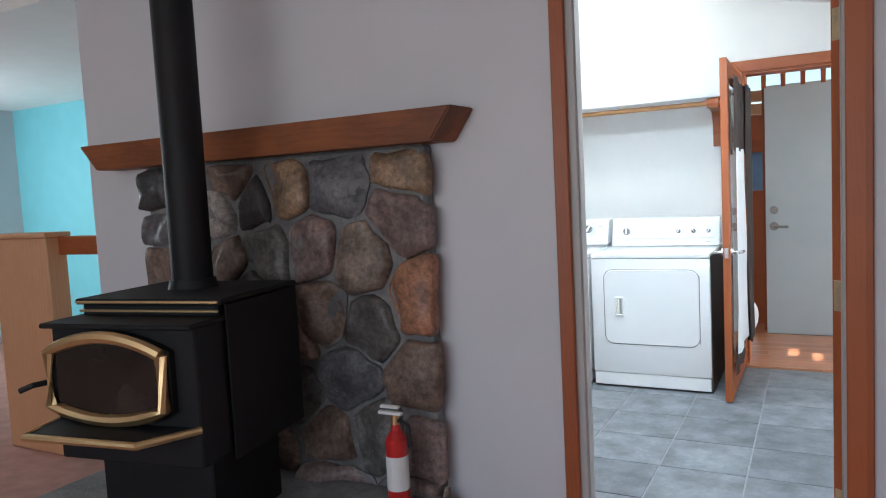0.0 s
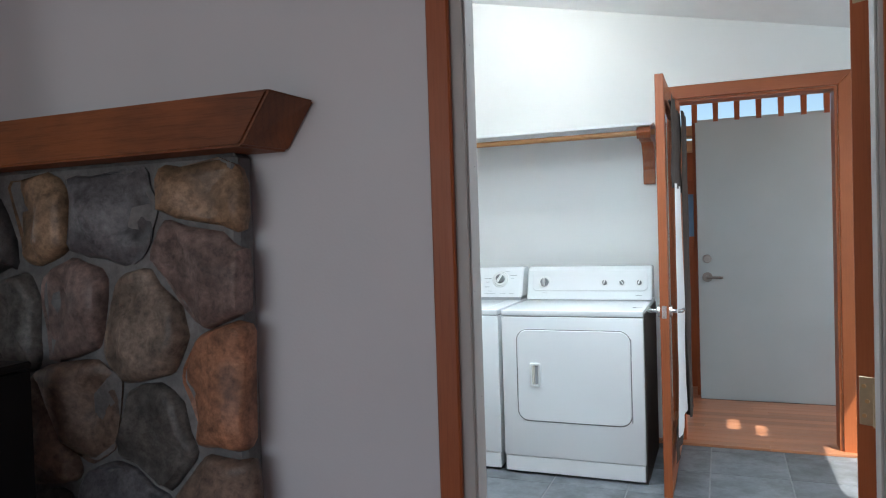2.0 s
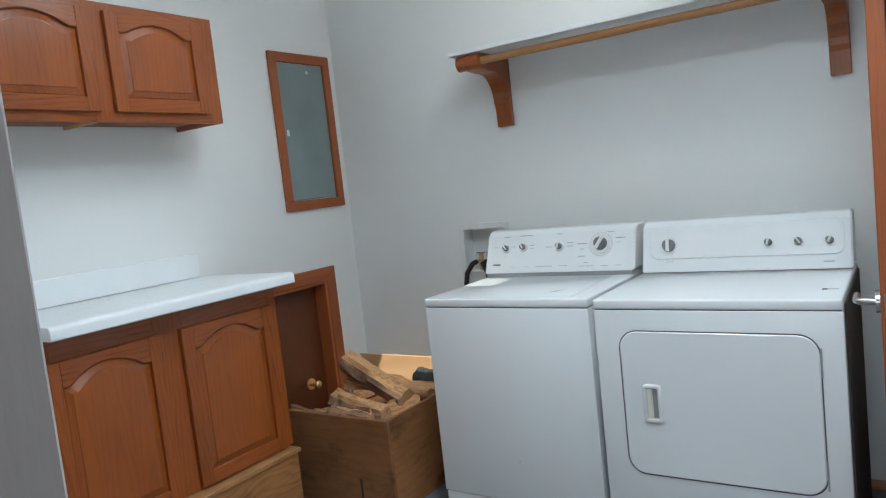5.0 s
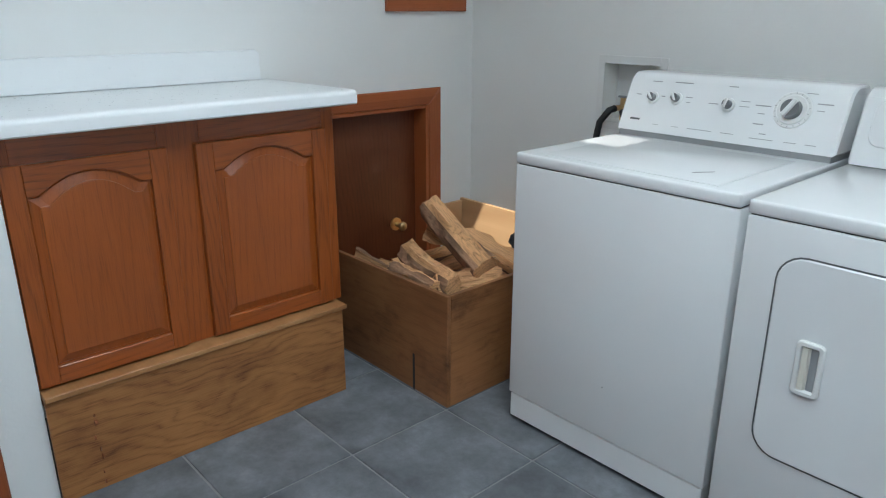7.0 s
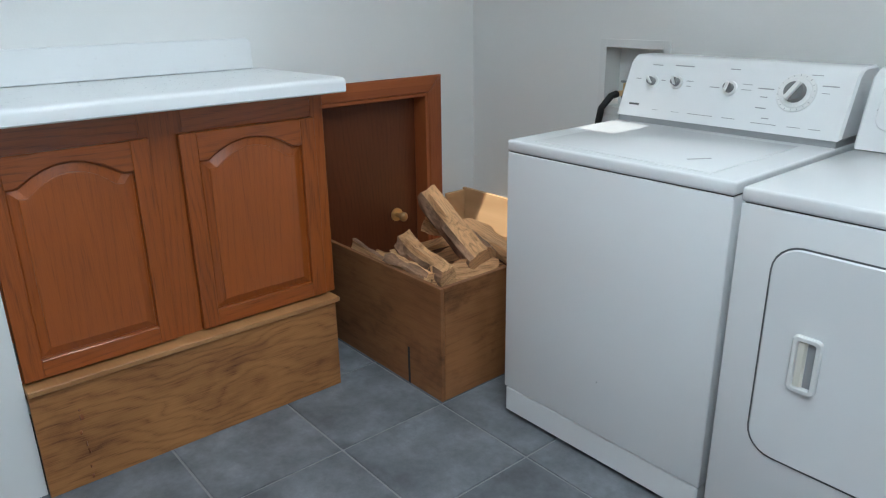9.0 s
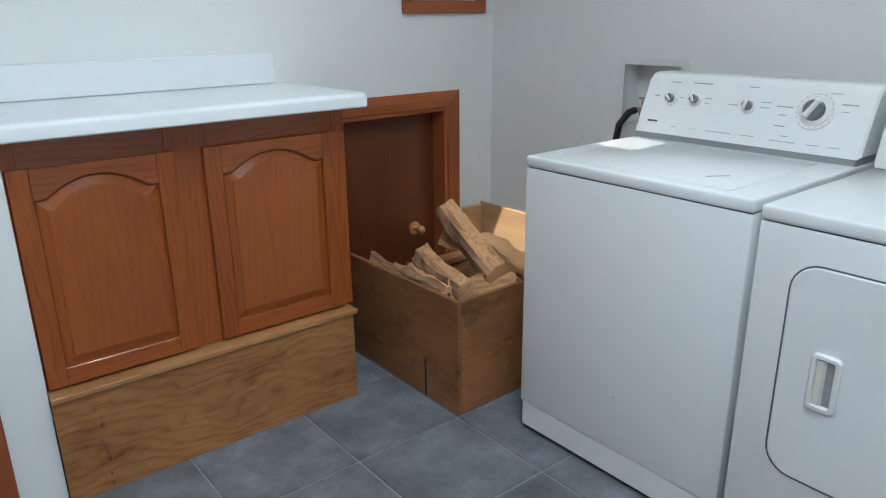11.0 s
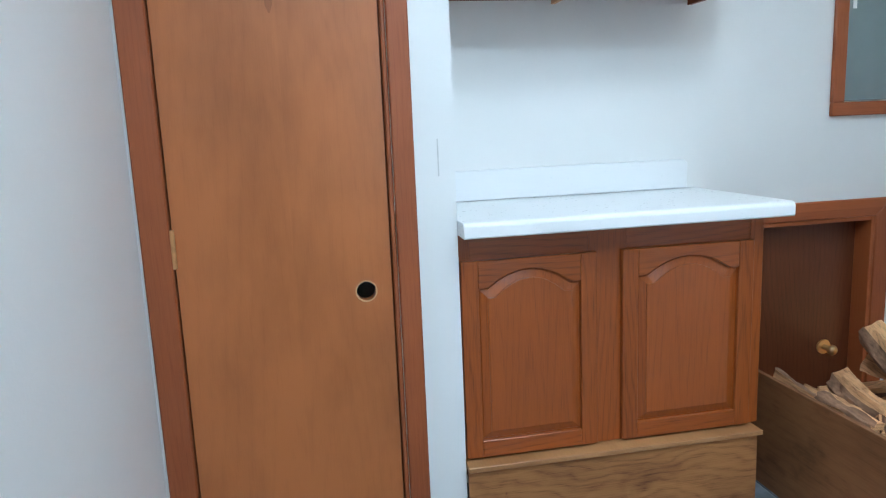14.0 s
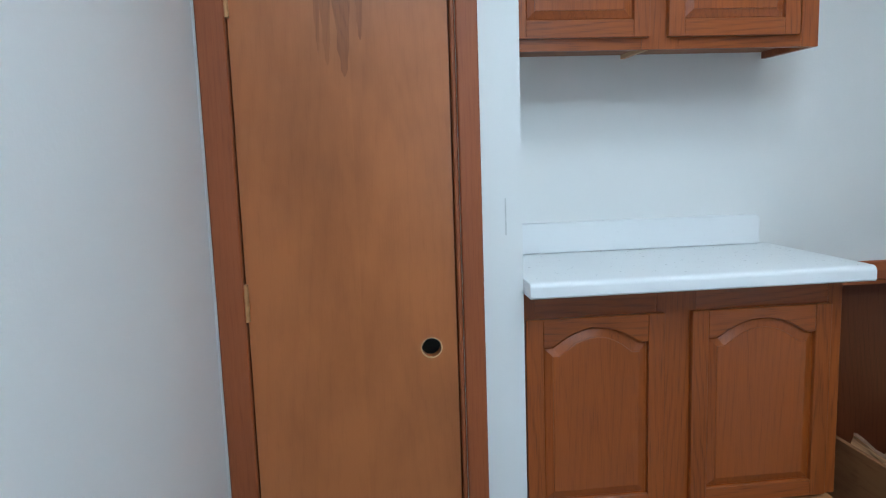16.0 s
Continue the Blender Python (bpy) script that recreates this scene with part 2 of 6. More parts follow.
M_MANTEL = timber("stained_mantel_timber", (0.040, 0.011, 0.004), (0.30, 0.092, 0.025), 0, stave=0.6, freq=45, taper=0.015, band=0.16, pores=0.35, blot=0.75, rough=0.5, tone=0.1)
M_OAK = timber("honey_oak", (0.066, 0.012, 0.002), (0.335, 0.080, 0.0115), 2, stave=0.12, freq=55, taper=0.05, band=0.26, pores=0.40, blot=0.24, wander=0.010, rough=0.28, coat=0.35, tone=0.12)
M_OAKY = timber("honey_oak_rail", (0.066, 0.012, 0.002), (0.335, 0.080, 0.0115), 1, stave=0.16, freq=60, taper=0.07, band=0.5, pores=0.45, blot=0.28, wander=0.014, rough=0.28, coat=0.35, tone=0.12)
M_OAKST = timber("honey_oak_frame", (0.066, 0.012, 0.002), (0.335, 0.080, 0.0115), 2, stave=0.16, freq=60, taper=0.06, band=0.42, pores=0.5, blot=0.2, wander=0.014, rough=0.35, coat=0.12, tone=0.05)
M_OAKDK = wood("honey_oak_inside", (0.16, 0.05, 0.016), (0.30, 0.11, 0.04), 1, 8, 0.55)
M_BIRCH = timber("birch_door_veneer", (0.13, 0.036, 0.009), (0.46, 0.152, 0.043), 2, stave=0.30, freq=30, taper=0.10, band=0.09, pores=0.10, blot=0.45, wander=0.03, rough=0.36, coat=0.12, tone=0.05, bump=0.02)
M_FLAME = timber("birch_flame_figure", (0.11, 0.030, 0.007), (0.32, 0.102, 0.026), 2, stave=0.30, freq=60, taper=0.10, band=0.3, pores=0.2, blot=0.4, wander=0.03, rough=0.36, coat=0.12, tone=0.05, bump=0.02)
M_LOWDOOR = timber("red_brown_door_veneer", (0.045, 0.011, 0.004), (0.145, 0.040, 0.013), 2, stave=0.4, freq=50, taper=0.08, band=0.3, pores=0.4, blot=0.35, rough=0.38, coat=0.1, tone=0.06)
M_PLY = timber("fir_plywood", (0.085, 0.021, 0.005), (0.43, 0.188, 0.058), 1, stain=0.30, stave=2.0, freq=30, taper=0.022, band=0.45, pores=0.35, blot=0.55, wander=0.06, rough=0.58, tone=0.02, bump=0.15)
M_PLYX = timber("fir_plywood_cross", (0.055, 0.017, 0.005), (0.29, 0.122, 0.044), 0, stain=0.55, stave=2.0, freq=26, taper=0.022, band=0.2, pores=0.25, blot=0.7, wander=0.06, rough=0.58, tone=0.02, bump=0.15)
M_PINE = wood("light_pine", (0.46, 0.25, 0.11), (0.66, 0.42, 0.22), 0, 6, 0.55, pores=0.12)
M_BOXEND = timber("weathered_fir_plywood", (0.060, 0.018, 0.005), (0.36, 0.155, 0.056), 1, stain=0.55, stave=2.0, freq=26, taper=0.022, band=0.2, pores=0.25, blot=0.7, wander=0.06, rough=0.58, tone=0.02, bump=0.15)
M_POST = timber("orange_pine_post", (0.42, 0.19, 0.085), (0.66, 0.36, 0.19), 2, stave=0.5, freq=40, taper=0.03, band=0.3, pores=0.2, blot=0.3, rough=0.5, bump=0.05)
M_DOWEL = wood("oak_dowel", (0.30, 0.13, 0.045), (0.48, 0.25, 0.10), 0, 5, 0.45)
M_LAM = mat("white_laminate", (0.82, 0.84, 0.85), 0.30, var=0.012, vscale=3)
M_ENAMEL = mat("white_enamel", (0.80, 0.82, 0.83), 0.22, var=0.015, vscale=2, bump=0.02, bscale=500, coat=0.3)
M_GLOSS = mat("glossy_white_enamel", (0.82, 0.83, 0.84), 0.09, var=0.01, coat=0.6)
M_PLASTIC = mat("white_plastic", (0.76, 0.77, 0.76), 0.35, var=0.02)
M_IVORY = mat("ivory_plastic", (0.70, 0.68, 0.60), 0.4, var=0.03)
M_DIAL = mat("dark_grey_dial", (0.17, 0.175, 0.18), 0.35, var=0.05)
M_GREYPL = mat("grey_plastic", (0.30, 0.31, 0.32), 0.4, var=0.05)
M_DARKPL = mat("charcoal_plastic", (0.10, 0.105, 0.11), 0.4, var=0.05)
M_PRINT = mat("grey_printing", (0.36, 0.37, 0.38), 0.6, var=0.05)
M_BLACK = mat("black_rubber", (0.015, 0.015, 0.016), 0.6, var=0.1)
M_SEAM = mat("dark_gap", (0.03, 0.03, 0.032), 0.8, var=0.1)
M_STEEL = mat("black_stove_steel", (0.009, 0.009, 0.010), 0.6, 0.0, var=0.2, bump=0.15, bscale=300, spec=0.25)
M_BRASS = mat("brass", (0.72, 0.52, 0.27), 0.40, 1.0, var=0.05, vscale=20)
M_CHROME = mat("satin_chrome", (0.62, 0.62, 0.62), 0.22, 1.0, var=0.05)
# Chrome of the porch door, its dark reflections put into the base colour.
M_DARKCHROME = mat("dark_reflecting_chrome", (0.26, 0.25, 0.24), 0.30, 1.0, var=0.1)
M_HINGE = mat("worn_brass_hinge", (0.62, 0.52, 0.34), 0.4, 0.85, var=0.15, vscale=30)
M_SOOT = mat("sooted_stove_glass", (0.02, 0.016, 0.013), 0.12, var=0.5, vscale=7)
M_MORTAR = mat("grey_mortar", (0.165, 0.162, 0.162), 0.9, var=0.3, vscale=8, bump=0.9, bscale=70, mottle=0.25)
M_TILE = mat("slate_grey_tile", (0.148, 0.158, 0.172), 0.56, var=0.36, vscale=7, bump=0.16, bscale=60, rand=0.12, mottle=0.16, spec=0.35)
M_GROUT = mat("light_grey_grout", (0.26, 0.265, 0.27), 0.85, var=0.12, vscale=20, bump=0.3, bscale=200)
M_FLOORWD = wood("red_oak_floorboard", (0.27, 0.105, 0.05), (0.43, 0.19, 0.095), 0, 7, 0.32, rand=0.14, coat=0.2)
M_LIVFLOOR = mat("pink_brown_carpet", (0.42, 0.215, 0.17), 0.95, var=0.15, vscale=10, bump=0.8, bscale=300)
M_GREYDOOR = mat("pale_grey_door_paint", (0.42, 0.49, 0.51), 0.42, var=0.05, vscale=2, bump=0.05, bscale=90)
M_PANEL = mat("grey_panel_enamel", (0.22, 0.27, 0.27), 0.4, var=0.10, vscale=4)
M_BROWNCLOTH = mat("dark_brown_cloth", (0.060, 0.045, 0.038), 0.9, var=0.2, vscale=12, bump=0.5, bscale=400)
M_WHITECLOTH = mat("white_cotton_cloth", (0.82, 0.82, 0.82), 0.85, var=0.03, bump=0.3, bscale=500)
M_SIDESHADE = mat("dryer_side_shade", (0.055, 0.038, 0.030), 0.7, var=0.2, vscale=9, bump=0.2, bscale=200)
M_BLUE = mat("blue_tarp", (0.16, 0.27, 0.42), 0.6, var=0.15)
M_RED = mat("red_extinguisher_enamel", (0.50, 0.02, 0.02), 0.3, var=0.08)
M_SCUFF = mat("grey_scuff", (0.60, 0.61, 0.60), 0.6, var=0.1, vscale=40)
M_OLDHINGE = mat("varnished_brass_hinge", (0.52, 0.27, 0.11), 0.45, 0.4, var=0.2, vscale=30)
M_LABEL = mat("paper_label", (0.72, 0.72, 0.70), 0.7, var=0.05)
M_GLASS = glass("clear_glass")
M_CUT = timber("split_firewood", (0.17, 0.062, 0.022), (0.84, 0.47, 0.22), 0, stave=0.06, freq=90, taper=0.02, band=0.45, pores=0.6, blot=0.5, wander=0.02, rough=0.8, tone=0.15, bump=0.9)
M_BARK = mat("grey_brown_bark", (0.32, 0.175, 0.10), 0.95, var=0.5, vscale=14, bump=1.0, bscale=60, mottle=0.45, stretch=(0.3, 1, 1))
M_CHAR = mat("charred_bark", (0.05, 0.052, 0.056), 0.95, var=0.5, vscale=30, bump=1.0, bscale=90)
M_GROUND = mat("dry_ground", (0.20, 0.18, 0.12), 0.95, var=0.3, vscale=1.5, bump=0.5, bscale=30)
M_TUBE = bpy.data.materials.new("lit_fluorescent_tube")
M_TUBE.use_nodes = True
M_TUBE.node_tree.nodes["Principled BSDF"].inputs["Emission Color"].default_value = (1, 0.985, 0.95, 1)
M_TUBE.node_tree.nodes["Principled BSDF"].inputs["Emission Strength"].default_value = 21.0

# ---- building blocks ----


def cuboid(bm, x0, x1, y0, y1, z0, z1, bevel=0.0, seg=1, m=None):
    vs = [bm.verts.new((x, y, z)) for z in (z0, z1) for y in (y0, y1) for x in (x0, x1)]
    fs = [bm.faces.new([vs[i] for i in f]) for f in ((0, 2, 3, 1), (4, 5, 7, 6), (0, 1, 5, 4), (2, 6, 7, 3), (0, 4, 6, 2), (1, 3, 7, 5))]
    if bevel:
        es = list({e for f in fs for e in f.edges})
        r = bmesh.ops.bevel(bm, geom=es, offset=bevel, segments=seg, affect='EDGES', profile=0.5)
        vs = list({v for f in r["faces"] for v in f.verts} | {v for v in vs if v.is_valid})
    if m is not None:
        bmesh.ops.transform(bm, matrix=m, verts=[v for v in vs if v.is_valid])
    return vs


def prism(bm, pts, axis, a, b, bevel=0.0, m=None):
    """A flat outline pushed along an axis from a to b. pts run in the two other axes, in the order x, y, z."""
    def at(p, c):
        q = list(p)
        q.insert(axis, c)
        return q
    lo = [bm.verts.new(at(p, a)) for p in pts]
    hi = [bm.verts.new(at(p, b)) for p in pts]
    fs = [bm.faces.new(lo), bm.faces.new(hi[::-1])]
    n = len(pts)
    for i in range(n):
        fs.append(bm.faces.new((lo[i], hi[i], hi[(i + 1) % n], lo[(i + 1) % n])))
    bmesh.ops.recalc_face_normals(bm, faces=fs)
    vs = lo + hi
    if bevel:
        es = [e for f in fs[:2] for e in f.edges]
        r = bmesh.ops.bevel(bm, geom=es, offset=bevel, segments=1, affect='EDGES')
        vs = list({v for f in r["faces"] for v in f.verts} | {v for v in vs if v.is_valid})
    if m is not None:
        bmesh.ops.transform(bm, matrix=m, verts=[v for v in vs if v.is_valid])
    return vs


def rod(bm, p, q, r0, r1=None, n=16, caps=True):
    p, q = Vector(p), Vector(q)
    d = q - p
    m = Matrix.Translation((p + q) / 2) @ d.to_track_quat("Z", "Y").to_matrix().to_4x4()
    return bmesh.ops.create_cone(bm, cap_ends=caps, segments=n, radius1=r0, radius2=r0 if r1 is None else r1, depth=d.length, matrix=m)["verts"]


def tube(bm, pts, r, n=10):
    rings = []
    pts = [Vector(p) for p in pts]
    for i, p in enumerate(pts):
        d = (pts[min(i + 1, len(pts) - 1)] - pts[max(i - 1, 0)]).normalized()
        q = d.to_track_quat("Z", "Y")
        rings.append([bm.verts.new(p + q @ Vector((r * math.cos(k * math.tau / n), r * math.sin(k * math.tau / n), 0))) for k in range(n)])
    for a, b in zip(rings, rings[1:]):
        for k in range(n):
            bm.faces.new((a[k], a[(k + 1) % n], b[(k + 1) % n], b[k]))
    bm.faces.new(rings[0][::-1])
    bm.faces.new(rings[-1])


def mesh(name, bm, material, smooth=False):
    me = bpy.data.meshes.new(name)
    bmesh.ops.recalc_face_normals(bm, faces=bm.faces)
    bm.to_mesh(me)
    bm.free()
    me.materials.append(material)
    if smooth:
        me.shade_smooth()
        me.set_sharp_from_angle(angle=radians(smooth if smooth > 1 else 35))
    return me


def thing(name, at, label, category, group="", kind=""):
    ob = new(name)
    ob.location = at
    return tagged(ob, label, category, group, kind)


def nudge(ob, x=0.0, y=0.0, z=0.0):
    ob.location += Vector((x, y, z))


def part(name, bm, material, parent, label="", smooth=False):
    ob = new(name, mesh(name, bm, material, smooth))
    ob.parent = parent
    if parent.type == 'EMPTY':
        ob.matrix_parent_inverse = Matrix.Translation(-parent.location)
    if label:
        ob["label"] = label
    return ob


def block(name, parent, material, *dims, bevel=0.002, label="", m=None, seg=1):
    bm = bmesh.new()
    cuboid(bm, *dims, bevel=bevel, m=m, seg=seg)
    return part(name, bm, material, parent, label)


def setting(name, bm, material, label, category="", smooth=False):
    return tagged(new(name, mesh(name, bm, material, smooth)), label, category, kind="structure")


def slab(name, material, label, category, *boxes, bevel=0.0):
    bm = bmesh.new()
    for b in boxes:
        cuboid(bm, *b, bevel=bevel)
    return setting(name, bm, material, label, category)


# ---- large structure ----
BACK = 3.0        # inner face of the appliance wall
LEFT = -2.31      # inner face of the cabinet wall
RIGHT = 1.95
CLOSET = -1.825   # face of the closet wall
TOP = 2.632       # ceiling height at x = 0; it rises to the west
RISE = 0.207
WALLTOP = 3.25
SUNBLOCK_TOP = 5.1        # south wall raised out of view to keep sun out of the roof gap
OPEN_W, OPEN_H = 0.825, 2.037
T = 0.08

# wall between living room and laundry, in two skins so that each side has its own paint
slab("wall_fireplace", M_LILAC, "lilac painted wall behind the stove", "wall",
     (-2.58, -0.022, 0, T / 2, 0, 2.6), (OPEN_W + 0.012, 3.2, 0, T / 2, 0, 2.6), (-0.022, OPEN_W + 0.012, 0, T / 2, OPEN_H + 0.012, 2.6))
slab("wall_south", M_WHITE, "white painted laundry wall", "wall",
     (-2.58, -0.15, T / 2, 0.140, 0, SUNBLOCK_TOP), (-0.15, -0.022, T / 2, T, 0, SUNBLOCK_TOP), (OPEN_W + 0.012, RIGHT + 0.1, T / 2, T, 0, SUNBLOCK_TOP), (-0.022, OPEN_W + 0.012, T / 2, T, OPEN_H + 0.012, SUNBLOCK_TOP))
DX0, DX1, DH = 0.305, 1.16, 2.07
NI = (-1.575, -1.335, 0.872, 1.088)   # recess of the washer box
slab("wall_north", M_WHITE, "white painted wall behind the appliances", "wall",
     (LEFT - 0.1, NI[0], BACK, BACK + 0.14, 0, WALLTOP), (NI[0], NI[1], BACK, BACK + 0.14, 0, NI[2]), (NI[0], NI[1], BACK, BACK + 0.14, NI[3], WALLTOP),
     (NI[1], DX0, BACK, BACK + 0.14, 0, WALLTOP), (DX1, RIGHT + 0.1, BACK, BACK + 0.14, 0, WALLTOP), (DX0, DX1, BACK, BACK + 0.14, DH, WALLTOP))
LD0, LD1, LDH = 1.94, 2.725, 0.888   # low door opening
slab("wall_west", M_WHITE, "white painted wall beside the cabinets", "wall",
     (LEFT - 0.1, LEFT, T, LD0, 0, WALLTOP), (LEFT - 0.1, LEFT, LD1, BACK, 0, WALLTOP), (LEFT - 0.1, LEFT, LD0, LD1, LDH, WALLTOP))
CD0, CD1, CDH = 0.222, 0.787, 2.04
slab("wall_closet", M_WHITE, "white painted closet wall with scuffs", "wall",
     (CLOSET - 0.1, CLOSET, T, CD0 - 0.012, 0, WALLTOP), (CLOSET - 0.1, CLOSET, CD1 + 0.012, 0.971, 0, WALLTOP), (CLOSET - 0.1, CLOSET, CD0 - 0.012, CD1 + 0.012, CDH + 0.012, WALLTOP))
slab("wall_closet_return", M_WHITE, "white painted side wall of the closet", "wall", (LEFT, CLOSET - 0.1, 0.871, 0.971, 0, WALLTOP))
slab("wall_east", M_WHITE, "white painted laundry wall with an added unseen window", "wall",
     (RIGHT, RIGHT + 0.1, T, 1.15, 0, 2.3), (RIGHT, RIGHT + 0.1, 2.25, BACK, 0, 2.3), (RIGHT, RIGHT + 0.1, 1.15, 2.25, 0, 0.95), (RIGHT, RIGHT + 0.1, 1.15, 2.25, 2.10, 2.3))
SK = (-1.0, -0.25, 1.43, 1.66)   # unseen narrow skylight, placed so the sun lands on washer lid and box
SUN_SLITS = ((1.63, 1.73), (1.78, 1.87))   # two slits added to the roof to cast sun patches on the porch floor
# Ceiling gap added only to let the roof fill lamp through.
ROOF_FILL_GAP = (-0.2, 0.8, 0.45, 1.27)


def sloped_ceiling():
    bm = bmesh.new()
    tilt = Matrix.Identity(4)
    tilt[2][0] = -RISE
    y0, y1 = T, BACK
    cols = [LEFT, SK[0], SK[1], ROOF_FILL_GAP[0], ROOF_FILL_GAP[1], SUN_SLITS[0][0], SUN_SLITS[0][1], SUN_SLITS[1][0], SUN_SLITS[1][1], RIGHT]
    for i, (a, c) in enumerate(zip(cols, cols[1:])):
        gap = {1: (SK[2], SK[3]), 3: ROOF_FILL_GAP[2:], 5: (2.02, 2.30), 7: (1.93, 2.20)}.get(i)
        for d, e in ([(y0, gap[0]), (gap[1], y1)] if gap else [(y0, y1)]):
            cuboid(bm, a, c, d, e, TOP, TOP + 0.08, m=tilt)
    bmesh.ops.remove_doubles(bm, verts=bm.verts, dist=0.0001)
    return setting("ceiling_laundry", bm, M_CEIL, "white sloping laundry ceiling with unseen openings added for light", "ceiling")


sloped_ceiling()
slab("floor_laundry", M_GROUT, "grey grouted bed under the floor tiles", "floor", (LEFT - 0.1, RIGHT + 0.1, 0.0, 2.935, -0.12, -0.004))
slab("floor_living", M_LIVFLOOR, "pink-brown living room floor", "floor", (-6.9, 3.2, -5.2, 0.0, -0.12, 0.0), (-6.9, -2.41, 0.0, 2.5, -0.12, 0.0))
slab("ceiling_living", M_CEIL, "white living room ceiling", "ceiling", (-6.9, 3.2, -5.2, 0.0, 2.6, 2.7), (-6.9, -2.58, 0.0, 2.4, 2.45, 2.7))
slab("wall_cyan", M_CYAN, "bright cyan painted wall of the next room", "wall", (-6.9, -2.41, 2.3, 2.4, 0, 2.6))
slab("wall_hall_west", M_LILAC, "pale grey wall of the next room", "wall", (-7.0, -6.9, -5.2, 2.4, 0, 2.7))
slab("wall_hall_east", M_LILAC, "pale lilac wall end of the next room", "wall", (-2.58, LEFT - 0.1, T, BACK + 0.14, 0, 2.6))
slab("wall_living_east", M_LILAC, "lilac living room wall", "wall", (3.2, 3.3, -5.2, T, 0, 2.7))
slab("wall_living_south", M_LILAC, "lilac living room wall with a wide opening added unseen for light", "wall",
     (-6.9, -2.4, -5.3, -5.2, 0, 2.7), (1.3, 3.2, -5.3, -5.2, 0, 2.7), (-2.4, 1.3, -5.3, -5.2, 0, 0.85), (-2.4, 1.3, -5.3, -5.2, 2.15, 2.7))
slab("ground", M_GROUND, "dry ground around the house", "ground", (-400, 400, -400, 400, -0.32, -0.14))

# ---- fireplace and stove ----
STONES = ((-0.63, 1.44, 3), (-0.68, 1.26, 1), (-0.62, 0.94, 4), (-0.97, 1.40, 0), (-1.23, 1.38, 3), (-1.40, 1.33, 5), (-0.86, 1.09, 2), (-1.12, 1.15, 1),
          (-1.36, 1.14, 6), (-1.58, 1.07, 7), (-1.64, 1.30, 8), (-1.54, 1.45, 7), (-0.84, 0.81, 9), (-1.08, 0.86, 7), (-0.96, 0.60, 0), (-0.63, 0.64, 7),
          (-1.48, 0.94, 6), (-1.07, 0.34, 7), (-0.84, 0.38, 6), (-0.63, 0.33, 1), (-1.99, 1.40, 5), (-1.98, 1.24, 0), (-2.0, 1.06, 7), (-1.80, 1.20, 2), (-1.82, 1.42, 1))
STONE_COLORS = ((0.105, 0.112, 0.128), (0.20, 0.155, 0.145), (0.215, 0.18, 0.15), (0.26, 0.185, 0.12), (0.34, 0.18, 0.11), (0.05, 0.052, 0.056),
                (0.115, 0.118, 0.115), (0.165, 0.125, 0.10), (0.32, 0.315, 0.31), (0.10, 0.10, 0.098))
M_STONES = [mat("river_stone", [c[0] * 0.88, c[1] * 0.80, c[2] * 0.76], 0.5, var=0.5, vscale=9, bump=1.0, bscale=26, mottle=0.6) for c in STONE_COLORS]


def clip_poly(poly, px, pz, nx, nz):
    """Keep the side of the outline for which (p - (px, pz)) . n <= 0."""
    out = []
    for (ax, az), (bx, bz) in zip(poly, poly[1:] + poly[:1]):
        da, db = (ax - px) * nx + (az - pz) * nz, (bx - px) * nx + (bz - pz) * nz
        if da <= 0:
            out.append((ax, az))
        if da * db < 0:
            k = da / (da - db)
            out.append((ax + (bx - ax) * k, az + (bz - az) * k))
    return out


